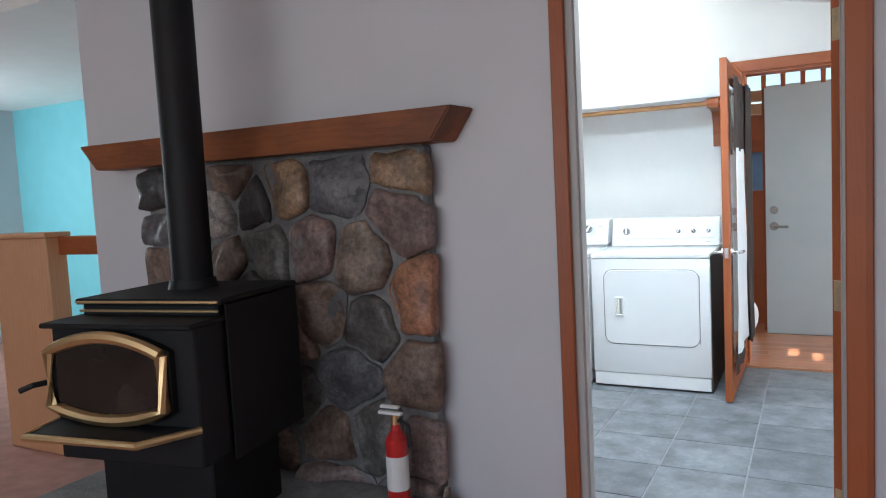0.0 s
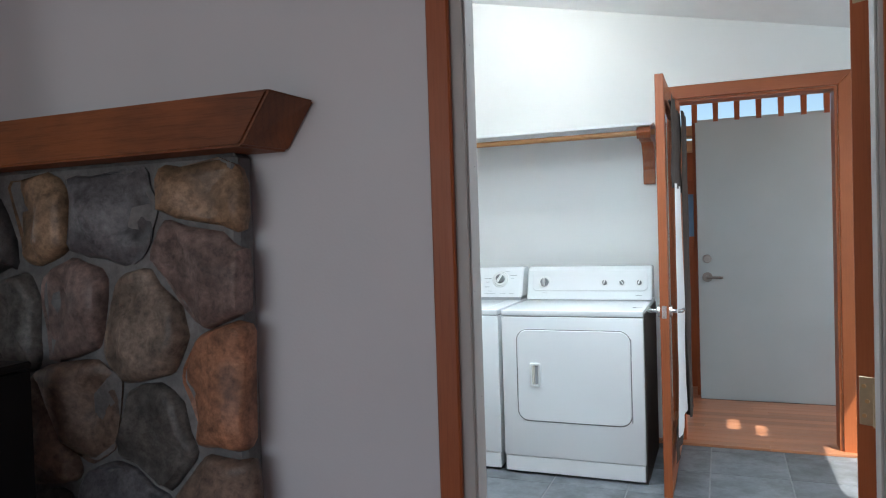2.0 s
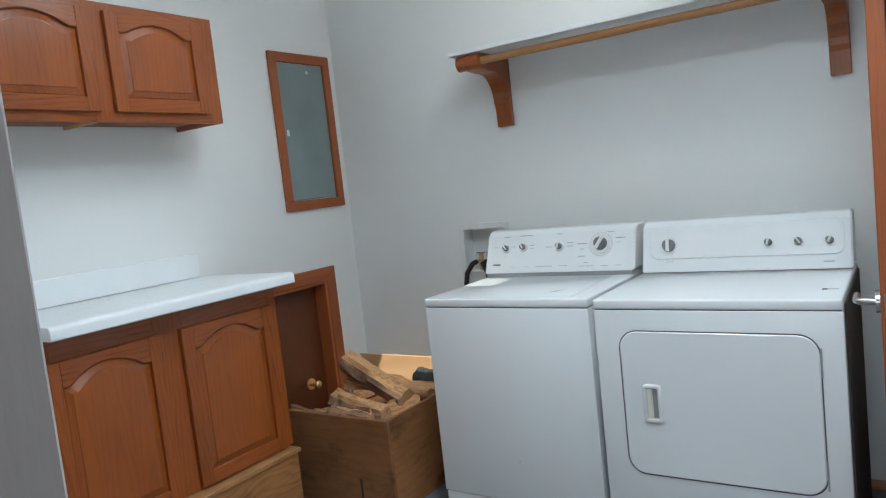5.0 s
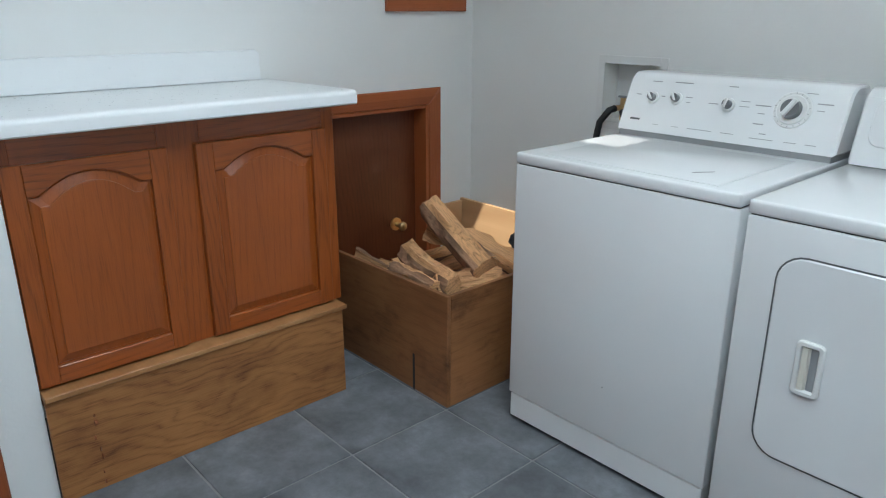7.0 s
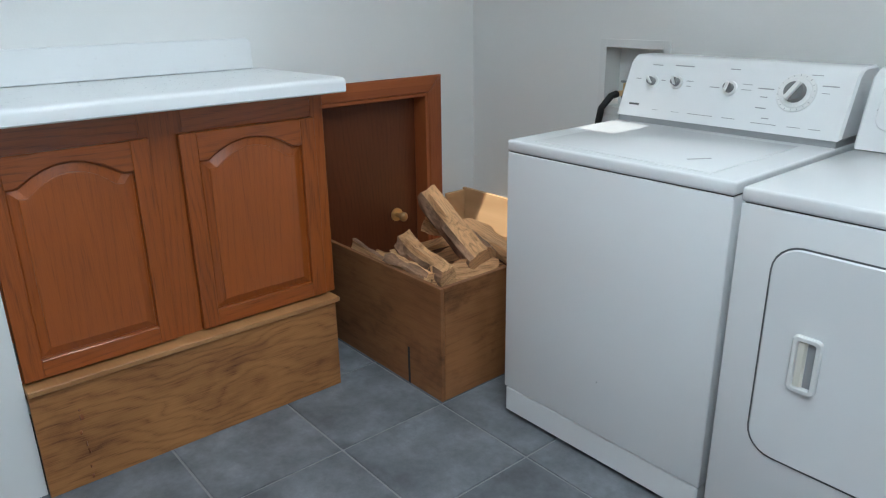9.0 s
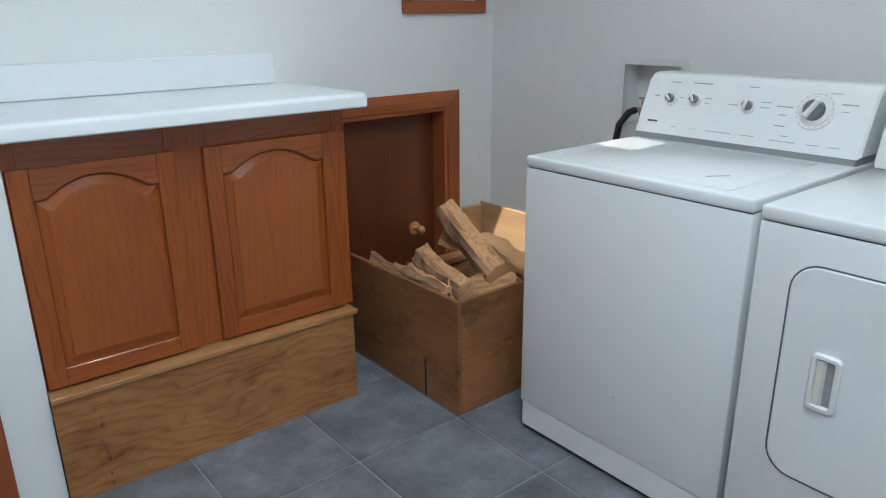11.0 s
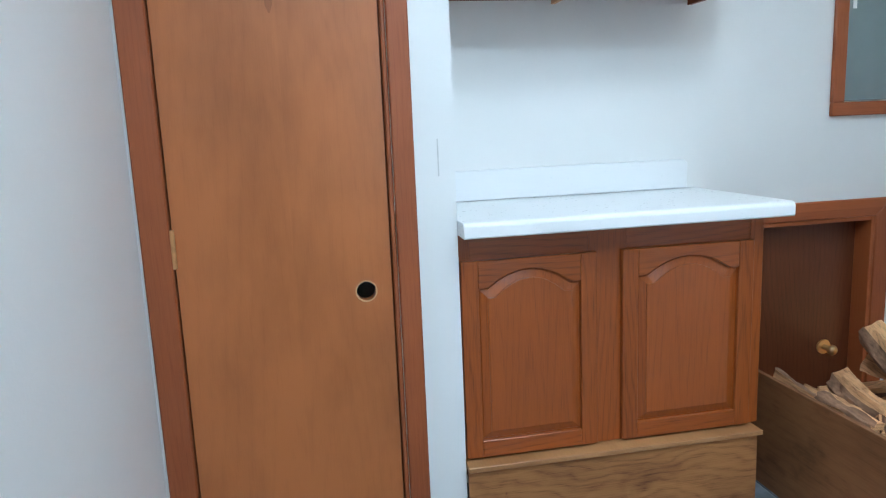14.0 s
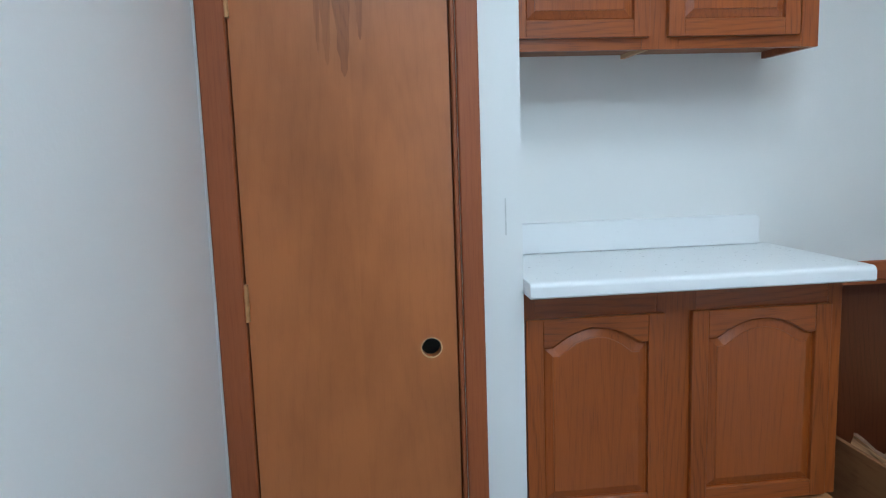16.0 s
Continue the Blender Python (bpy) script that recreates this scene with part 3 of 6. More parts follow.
def build_fireplace():
    fp = thing("stone_fireplace", (-1.33, 0, 0), "river-stone chimney surround set in grey mortar", "fireplace")
    bm = bmesh.new()
    cuboid(bm, -2.08, -0.565, -0.075, 0.0, 0.0, 1.532, 0.012)
    part("mortar_bed", bm, M_MORTAR, fp)
    rng = random.Random(4)
    seeds = list(STONES)
    for i in range(9):
        for j in range(4):
            x, z = -2.02 + i * 0.19 + rng.uniform(-0.04, 0.04), 0.10 + j * 0.23 + rng.uniform(-0.05, 0.05)
            if all((x - s[0]) ** 2 + (z - s[1]) ** 2 > 0.19 ** 2 for s in seeds):
                seeds.append((x, z, rng.choice((0, 1, 2, 6, 7))))
    for k, (x, z, c) in enumerate(seeds):
        poly = [(-2.125, 0.0), (-0.53, 0.0), (-0.53, 1.515), (-2.125, 1.515)]
        for j, (u, w, _) in enumerate(seeds):
            if j != k:
                d = math.hypot(u - x, w - z)
                nx, nz = (u - x) / d, (w - z) / d
                h = d / 2 - 0.007
                poly = clip_poly(poly, x + nx * h, z + nz * h, nx, nz)
                if len(poly) < 3:
                    break
        if len(poly) < 3:
            continue
        # round the outline by cutting its corners twice, then dome it
        for cut in (0.13, 0.25):
            poly = [q for (a, b), (e, f) in zip(poly, poly[1:] + poly[:1]) for q in ((a * (1 - cut) + e * cut, b * (1 - cut) + f * cut), (a * cut + e * (1 - cut), b * cut + f * (1 - cut)))]
        cx, cz = sum(p[0] for p in poly) / len(poly), sum(p[1] for p in poly) / len(poly)
        bm = bmesh.new()
        rings = []
        depth = rng.uniform(0.022, 0.042)
        slope = rng.uniform(-0.2, 0.2)
        for s, y in ((0.98, -0.06), (1.0, -0.082), (0.94, -0.075 - depth * 0.6), (0.84, -0.075 - depth * 0.86), (0.6, -0.075 - depth * 0.95), (0.3, -0.075 - depth)):
            ring = []
            for (a, b) in poly:
                px, pz = cx + (a - cx) * s, cz + (b - cz) * s
                w = (noise.noise((px * 9 + k, pz * 9, k * 3.7)) * 0.032 + noise.noise((px * 26 + k, pz * 26, k * 1.7)) * 0.014) * (y < -0.09)
                e = noise.noise((px * 13, pz * 13, k * 2.1)) * 0.026
                ring.append(bm.verts.new((px + e, y + w + slope * (a - cx) * (y < -0.09), pz + e)))
            rings.append(ring)
        n = len(poly)
        for a, b in zip(rings, rings[1:]):
            for i in range(n):
                bm.faces.new((a[i], a[(i + 1) % n], b[(i + 1) % n], b[i]))
        bm.faces.new(rings[-1])
        bm.faces.new(rings[0][::-1])
        part("stone", bm, M_STONES[c], fp, smooth=60)
    mt = thing("mantel_shelf", (-1.37, -0.09, 1.49), "heavy stained timber mantel with pointed ends", "mantel")
    bm = bmesh.new()
    # the ends slope in towards the bottom and rake back to a point at the wall
    top = [(-2.41, -0.176), (-0.389, -0.176), (-0.377, -0.001), (-2.43, -0.001)]
    low = [(-2.32, -0.16), (-0.485, -0.16), (-0.459, -0.001), (-2.34, -0.001)]
    vt = [bm.verts.new((x, y, 1.652)) for x, y in top]
    vl = [bm.verts.new((x, y, 1.532)) for x, y in low]
    bm.faces.new(vt)
    bm.faces.new(vl[::-1])
    for i in range(4):
        bm.faces.new((vl[i], vl[(i + 1) % 4], vt[(i + 1) % 4], vt[i]))
    bmesh.ops.bevel(bm, geom=bm.edges[:], offset=0.006, segments=2, affect='EDGES')
    part("timber", bm, M_MANTEL, mt)
    slab("hearth", M_MORTAR, "raised grey stone hearth under the stove", "hearth", (-2.15, -0.48, -1.12, -0.08, 0.0, 0.165), bevel=0.015)


def build_stove():
    at = (-1.375, -0.535, 0.165)
    st = thing("wood_stove", at, "black steel wood stove with brass-trimmed arched door", "wood stove")
    m = pose(at[0], at[1], 0.035, 0, 0, 9)

    def blk(name, mt_, *d, bevel=0.006, parent=st, label="", seg=1):
        return block(name, parent, mt_, *d, bevel=bevel, m=m, label=label, seg=seg)
    blk("pedestal", M_STEEL, -0.24, 0.24, -0.22, 0.2, 0.13, 0.47)
    blk("firebox", M_STEEL, -0.262, 0.325, -0.37, 0.23, 0.46, 0.922)
    blk("step_plate", M_STEEL, -0.280, 0.335, -0.405, -0.20, 0.918, 0.936)
    blk("upper_box", M_STEEL, -0.255, 0.318, -0.235, 0.225, 0.933, 0.975)
    blk("top_plate", M_STEEL, -0.275, 0.345, -0.25, 0.24, 0.975, 0.995)
    blk("side_shield", M_STEEL, 0.335, 0.342, -0.22, 0.235, 0.44, 0.972, bevel=0.002)
    blk("brass_strip", M_BRASS, -0.265, 0.335, -0.258, -0.248, 0.980, 0.989, bevel=0.002)
    blk("brass_strip", M_BRASS, -0.260, 0.325, -0.246, -0.236, 0.948, 0.957, bevel=0.002)
    # arched door: dark plate, sooted glass and a brass hoop
    bm = bmesh.new()

    def barrel(w, zb, zt, rise, drop, n=14):
        """An outline with straight sides that bulges above and below."""
        top = [(w - 2 * w * k / n, zt + rise * math.sin(math.pi * k / n) ** 0.85) for k in range(n + 1)]
        low = [(-w + 2 * w * k / n, zb - drop * math.sin(math.pi * k / n) ** 0.85) for k in range(n + 1)]
        return [(x - 0.008, z) for x, z in top + low]
    prism(bm, barrel(0.252, 0.65, 0.848, 0.062, 0.05), 1, -0.395, -0.365, m=m)
    door = part("firebox_door", bm, M_STEEL, st)
    bm = bmesh.new()
    prism(bm, barrel(0.205, 0.672, 0.828, 0.05, 0.04), 1, -0.405, -0.394, m=m)
    part("door_glass", bm, M_SOOT, door, "sooted dark glass")
    bm = bmesh.new()
    pts = barrel(0.232, 0.660, 0.840, 0.055, 0.042)
    tube(bm, [m @ Vector((x, -0.412, z)) for x, z in pts + pts[:1]], 0.021, 8)
    part("door_hoop", bm, M_BRASS, door, "brass hoop round the glass", smooth=40)
    bm = bmesh.new()
    tube(bm, [m @ Vector(p) for p in ((-0.255, -0.40, 0.735), (-0.275, -0.45, 0.735), (-0.31, -0.47, 0.72))], 0.010, 8)
    part("door_handle", bm, M_STEEL, door)
    bm = bmesh.new()
    prism(bm, [(-0.27, -0.36), (0.32, -0.36), (0.215, -0.53), (-0.225, -0.53)], 2, 0.575, 0.598, m=m)
    lip = part("ash_lip", bm, M_STEEL, st)
    bm = bmesh.new()
    tube(bm, [m @ Vector(p) for p in ((-0.27, -0.365, 0.59), (-0.23, -0.535, 0.59), (0.215, -0.535, 0.59), (0.32, -0.365, 0.59))], 0.013, 8)
    part("lip_trim", bm, M_BRASS, lip, "brass edge strip")
    pipe = thing("stove_pipe", (-1.372, -0.49, 1.02), "black steel stove pipe rising to the ceiling", "stove pipe")
    bm = bmesh.new()
    rod(bm, (-1.372, -0.49, 1.031), (-1.372, -0.49, 2.6), 0.076, n=32)
    part("flue", bm, M_STEEL, pipe, smooth=40)
    bm = bmesh.new()
    rod(bm, (-1.372, -0.49, 1.03), (-1.372, -0.49, 1.065), 0.092, 0.084, n=32)
    part("collar", bm, M_STEEL, pipe, smooth=40)


def build_extinguisher():
    x, y, z = -0.652, -0.24, 0.165
    ex = thing("fire_extinguisher", (x, y, z), "small red fire extinguisher with a white label", "fire extinguisher")
    bm = bmesh.new()
    for a, b, r, q in ((0.0, 0.012, 0.038, 0.042), (0.012, 0.27, 0.042, 0.042), (0.27, 0.305, 0.042, 0.018), (0.305, 0.325, 0.018, 0.016)):
        rod(bm, (x, y, z + a), (x, y, z + b), r, q, 24)
    part("cylinder", bm, M_RED, ex, smooth=40)
    bm = bmesh.new()
    rod(bm, (x, y, z + 0.08), (x, y, z + 0.21), 0.0428, n=24, caps=False)
    part("label", bm, M_LABEL, ex)
    bm = bmesh.new()
    rod(bm, (x, y, z + 0.325), (x, y, z + 0.36), 0.016, n=12)
    part("valve", bm, M_BRASS, ex)
    bm = bmesh.new()
    cuboid(bm, x - 0.07, x + 0.03, y - 0.01, y + 0.01, z + 0.36, z + 0.372, 0.002)
    cuboid(bm, x - 0.06, x + 0.02, y - 0.01, y + 0.01, z + 0.385, z + 0.395, 0.002, m=None)
    part("lever", bm, M_LABEL, ex)
    bm = bmesh.new()
    tube(bm, [(x + 0.015, y, z + 0.34), (x + 0.06, y - 0.01, z + 0.33), (x + 0.065, y - 0.01, z + 0.25)], 0.009)
    part("nozzle", bm, M_BLACK, ex)


def build_half_wall():
    hw = thing("newel_post", (-3.17, 0.04, 0), "wide pale pine post beside the wall end", "post")
    block("post", hw, M_POST, -3.42, -2.93, -0.05, 0.07, 0.0, 1.21, bevel=0.006)
    block("cap", hw, M_POST, -3.44, -2.91, -0.07, 0.09, 1.21, 1.235, bevel=0.005)
    rl = thing("guard_rail", (-2.70, 0.05, 1.1), "brown stained rail between post and wall", "rail")
    block("rail", rl, M_TRIMX, -2.93, -2.58, 0.02, 0.08, 1.11, 1.21, bevel=0.004)


build_fireplace()
build_stove()
build_extinguisher()
build_half_wall()

# ---- doorway to the laundry ----


def casing(name, parent_name, label, x0, x1, h, yf, depth, w, back=False, floor=0.0, left=0.0):
    """A mitred flat casing with an eased inner bead round an opening in a wall across y."""
    th = thing(name, ((x0 + x1) / 2, yf, 0), label, "door casing", kind="structure")
    y0, y1 = (yf, yf + depth) if back else (yf - depth, yf)
    for a, b, c in ((x0 - left, x0 - w, "casing_leg"), (x1, x1 + w, "casing_leg")):
        bm = bmesh.new()
        prism(bm, [(a, floor), (b, floor), (b, h + w), (a, h)], 1, y0, y1, bevel=0.004)
        part(c, bm, M_TRIM, th)
    bm = bmesh.new()
    prism(bm, [(x0, h), (x1, h), (x1 + w, h + w), (x0 - w, h + w)], 1, y0, y1, bevel=0.004)
    part("casing_head", bm, M_TRIMX, th)
    return th


casing("door_casing", "", "red-brown stained casing round the laundry doorway", 0.0, OPEN_W, OPEN_H, 0.0, 0.018, 0.073, left=0.019)
jm = thing("door_jamb", (0.4, 0.05, 0), "painted door jamb with shade in its grey, nail marks and scuffs", "door jamb", kind="structure")
block("jamb_leg", jm, M_JAMB, -0.022, 0.008, 0.002, T + 0.004, 0, OPEN_H, bevel=0.002)
block("jamb_leg", jm, M_JAMB, OPEN_W - 0.008, OPEN_W + 0.012, -0.004, T + 0.004, 0, OPEN_H, bevel=0.002)
block("jamb_head", jm, M_JAMB, -0.022, OPEN_W + 0.012, -0.004, T + 0.004, OPEN_H - 0.008, OPEN_H + 0.012, bevel=0.002)
block("stop_bead", jm, M_JAMB, 0.0082, 0.0125, 0.010, 0.019, 0, OPEN_H - 0.008, bevel=0.002)
block("stop_bead", jm, M_JAMB, OPEN_W - 0.013, OPEN_W - 0.008, 0.004, 0.012, 0, OPEN_H - 0.008, bevel=0.002)
for z in (0.62, 0.93, 1.18, 1.47, 1.75):
    bm = bmesh.new()
    rod(bm, (0.0078, 0.050 + 0.015 * math.sin(z * 9), z), (0.0086, 0.050 + 0.015 * math.sin(z * 9), z), 0.0016, n=8)
    part("nail_mark", bm, M_DARKPL, jm)


def build_laundry_door():
    px, py = 0.822, 0.106
    dr = thing("open_laundry_door", (px, py, 0), "red-brown slab door standing open on brass hinges", "door")
    m = pose(px, py, 0, 0, 0, -32)
    bm = bmesh.new()
    cuboid(bm, -0.037, 0.0, 0.0, 0.79, 0.012, 2.01, 0.002, m=m)
    part("slab", bm, M_TRIM, dr)
    for z in (0.27, 0.953, 1.80):
        bm = bmesh.new()
        cuboid(bm, -0.030, 0.004, -0.003, 0.001, z - 0.049, z + 0.049, 0.001, m=m)
        rod(bm, m @ Vector((0.004, -0.006, z - 0.05)), m @ Vector((0.004, -0.006, z + 0.05)), 0.006, n=10)
        h = part("hinge", bm, M_HINGE, dr, "worn brass butt hinge")
        for dz in (-0.03, 0.0, 0.03):
            bm = bmesh.new()
            rod(bm, m @ Vector((-0.014 - abs(dz) * 0.2, -0.0045, z + dz)), m @ Vector((-0.014 - abs(dz) * 0.2, -0.002, z + dz)), 0.0045, n=8)
            part("screw", bm, M_BRASS, h)


build_laundry_door()

# ---- appliances ----


def knob(parent, x, y, z, tilt, r, name="knob", pointer=True):
    m = Matrix.Translation((x, y, z)) @ pose(0, 0, 0, 90 - tilt)
    bm = bmesh.new()
    bmesh.ops.create_cone(bm, cap_ends=True, segments=28, radius1=r * 1.55, radius2=r * 1.42, depth=0.006, matrix=m @ Matrix.Translation((0, 0, 0.003)))
    k = part(name, bm, M_PLASTIC, parent, smooth=40)
    bm = bmesh.new()
    bmesh.ops.create_cone(bm, cap_ends=True, segments=28, radius1=r, radius2=r * 0.86, depth=0.018, matrix=m @ Matrix.Translation((0, 0, 0.014)))
    part("dial", bm, M_DIAL, k, "grey dial", smooth=40)
    if pointer:
        bm = bmesh.new()
        cuboid(bm, -r * 0.22, r * 0.22, -r * 0.95, r * 0.95, 0.018, 0.033, 0.002, m=m @ pose(0, 0, 0, 0, 0, random.uniform(-60, 60)))
        part("grip", bm, M_PLASTIC, k, "white grip bar")
    return k


def console(th, x0, x1, y0, y1, z0, z1, tilt):
    """A sloped control panel: a wedge with rounded shoulders. Returns a pose on its face, x along it, y up it."""
    run = math.tan(radians(tilt)) * (z1 - z0)
    bm = bmesh.new()
    prism(bm, [(y0, z0), (y0 + run * 0.88, z1 - 0.022), (y0 + run + 0.010, z1 - 0.006), (y0 + run + 0.026, z1), (y1 - 0.01, z1), (y1, z1 - 0.012), (y1, z0)], 0, x0, x1, bevel=0.006)
    c = part("console", bm, M_ENAMEL, th, smooth=30)
    return c, lambda u, v: (x0 + u * (x1 - x0), y0 + run * v - 0.001, z0 + (z1 - z0) * v)


def bars(parent, f, tilt, spots, name="lettering"):
    """Small print, too small to read, as thin bars on the sloped face."""
    bm = bmesh.new()
    for u, v, w, h in spots:
        x, y, z = f(u, v)
        cuboid(bm, -w / 2, w / 2, -0.0006, 0.0003, -h * 0.3, h * 0.3, m=Matrix.Translation((x, y, z)) @ pose(0, 0, 0, -tilt))
    return tagged(part(name, bm, M_PRINT, parent, "fine grey printing"), kind="stuff")


def build_washer():
    x0, x1, y0, y1, z1 = -1.286, -0.603, 2.205, 2.875, 0.888
    w = thing("washing_machine", ((x0 + x1) / 2, 2.54, 0), "white top-loading washing machine with a sloped console", "washing machine")
    bm = bmesh.new()
    cuboid(bm, x0, x1, y0, y1, 0.100, z1 - 0.0355, 0.004, 3)
    part("cabinet", bm, M_ENAMEL, w, smooth=40)
    bm = bmesh.new()
    cuboid(bm, x0 + 0.004, x1 - 0.004, y0 + 0.003, y1, 0.013, 0.0975, 0.004)
    part("toe_panel", bm, M_ENAMEL, w)
    block("top_seam", w, M_SEAM, x0 + 0.006, x1 - 0.006, y0 + 0.006, y1 - 0.01, z1 - 0.0362, z1 - 0.0328, bevel=0)
    bm = bmesh.new()
    cuboid(bm, x0 - 0.001, x1 + 0.001, y0 - 0.002, y1, z1 - 0.033, z1, 0.007, 3)
    top = part("top_panel", bm, M_ENAMEL, w, smooth=40)
    # lid lies nearly flush in the top
    bm = bmesh.new()
    cuboid(bm, x0 + 0.075, x1 - 0.075, y0 + 0.03, y0 + 0.46, z1 - 0.004, z1 + 0.002, 0.0015, 2)
    lid = part("lid", bm, M_ENAMEL, w, smooth=40)
    block("lid_mark", lid, M_GREYPL, x1 - 0.20, x1 - 0.14, y0 + 0.14, y0 + 0.146, z1 + 0.0018, z1 + 0.0028, bevel=0, label="thin grey scratch", m=Matrix.Translation((x1 - 0.17, y0 + 0.14, 0)) @ pose(0, 0, 0, 0, 0, 55) @ Matrix.Translation((-x1 + 0.17, -y0 - 0.14, 0)))
    tilt = 22
    c, f = console(w, x0 - 0.005, x1 + 0.005, 2.705, y1 + 0.015, z1 + 0.018, 1.086, tilt)
    block("console_foot", w, M_GREYPL, x0 + 0.004, x1 - 0.004, 2.708, 2.86, z1 - 0.002, z1 + 0.019, bevel=0.001)
    for u, v, r in ((0.15, 0.58, 0.013), (0.27, 0.60, 0.013), (0.52, 0.58, 0.014)):
        knob(c, *f(u, v), tilt, r, name="selector_knob")
    knob(c, *f(0.79, 0.60), tilt, 0.029, name="timer_knob")
    bars(c, f, tilt, [(0.15, 0.86, 0.035, 0.004), (0.285, 0.87, 0.062, 0.005), (0.52, 0.87, 0.028, 0.004), (0.07, 0.62, 0.018, 0.004), (0.20, 0.62, 0.014, 0.004), (0.33, 0.64, 0.022, 0.004), (0.33, 0.56, 0.015, 0.003),
                      (0.45, 0.58, 0.03, 0.004), (0.59, 0.66, 0.028, 0.003), (0.59, 0.58, 0.03, 0.003), (0.67, 0.62, 0.045, 0.005), (0.67, 0.50, 0.02, 0.004), (0.91, 0.72, 0.042, 0.005), (0.9, 0.62, 0.02, 0.003), (0.67, 0.34, 0.03, 0.005), (0.70, 0.2, 0.02, 0.004),
                      (0.85, 0.86, 0.03, 0.003), (0.2, 0.14, 0.02, 0.002), (0.3, 0.14, 0.025, 0.002), (0.42, 0.14, 0.08, 0.003), (0.55, 0.14, 0.04, 0.003), (0.7, 0.12, 0.07, 0.003), (0.82, 0.12, 0.035, 0.003), (0.9, 0.12, 0.03, 0.003)])
    u_, v_, w_ = f(0.085, 0.2)
    bm = bmesh.new()
    cuboid(bm, -0.018, 0.018, -0.0008, 0.0003, -0.003, 0.003, m=Matrix.Translation((u_, v_, w_)) @ pose(0, 0, 0, -tilt))
    part("name_mark", bm, M_DARKPL, c, "small dark name mark")
    bm = bmesh.new()
    x, y, z = f(0.79, 0.60)
    bmesh.ops.create_cone(bm, cap_ends=True, segments=36, radius1=0.053, radius2=0.051, depth=0.003, matrix=Matrix.Translation((x, y - 0.001, z)) @ pose(0, 0, 0, 90 - tilt))
    part("timer_ring", bm, M_PLASTIC, c, smooth=40)
    bm = bmesh.new()
    for i in range(18):
        cuboid(bm, -0.0007, 0.0007, 0.0455, 0.049 if i % 4 else 0.0505, 0.0016, 0.0024, m=Matrix.Translation((x, y - 0.001, z)) @ pose(0, 0, 0, 90 - tilt) @ pose(0, 0, 0, 0, 0, i * 360 / 18))
    tagged(part("ring_marks", bm, M_PRINT, c, "fine grey dial marks"), kind="stuff")
    for px, py in ((x0 + 0.05, y0 + 0.06), (x1 - 0.05, y0 + 0.06), (x0 + 0.05, y1 - 0.06), (x1 - 0.05, y1 - 0.06)):
        bm = bmesh.new()
        rod(bm, (px, py, 0), (px, py, 0.026), 0.02, n=14)
        part("foot", bm, M_BLACK, w)
    bm = bmesh.new()
    rod(bm, (-0.93, y0 - 0.0006, 0.262), (-0.93, y0 + 0.004, 0.262), 0.0022, n=10)
    part("rust_speck", bm, M_GREYPL, w)

    nudge(w, -0.003, -0.012)


def rounded(x0, x1, z0, z1, r, n=6):
    pts = []
    for cx, cz, a0 in ((x1 - r, z1 - r, 0), (x0 + r, z1 - r, 90), (x0 + r, z0 + r, 180), (x1 - r, z0 + r, 270)):
        pts += [(cx + r * math.cos(radians(a0 + 90 * i / n)), cz + r * math.sin(radians(a0 + 90 * i / n))) for i in range(n + 1)]
    return pts


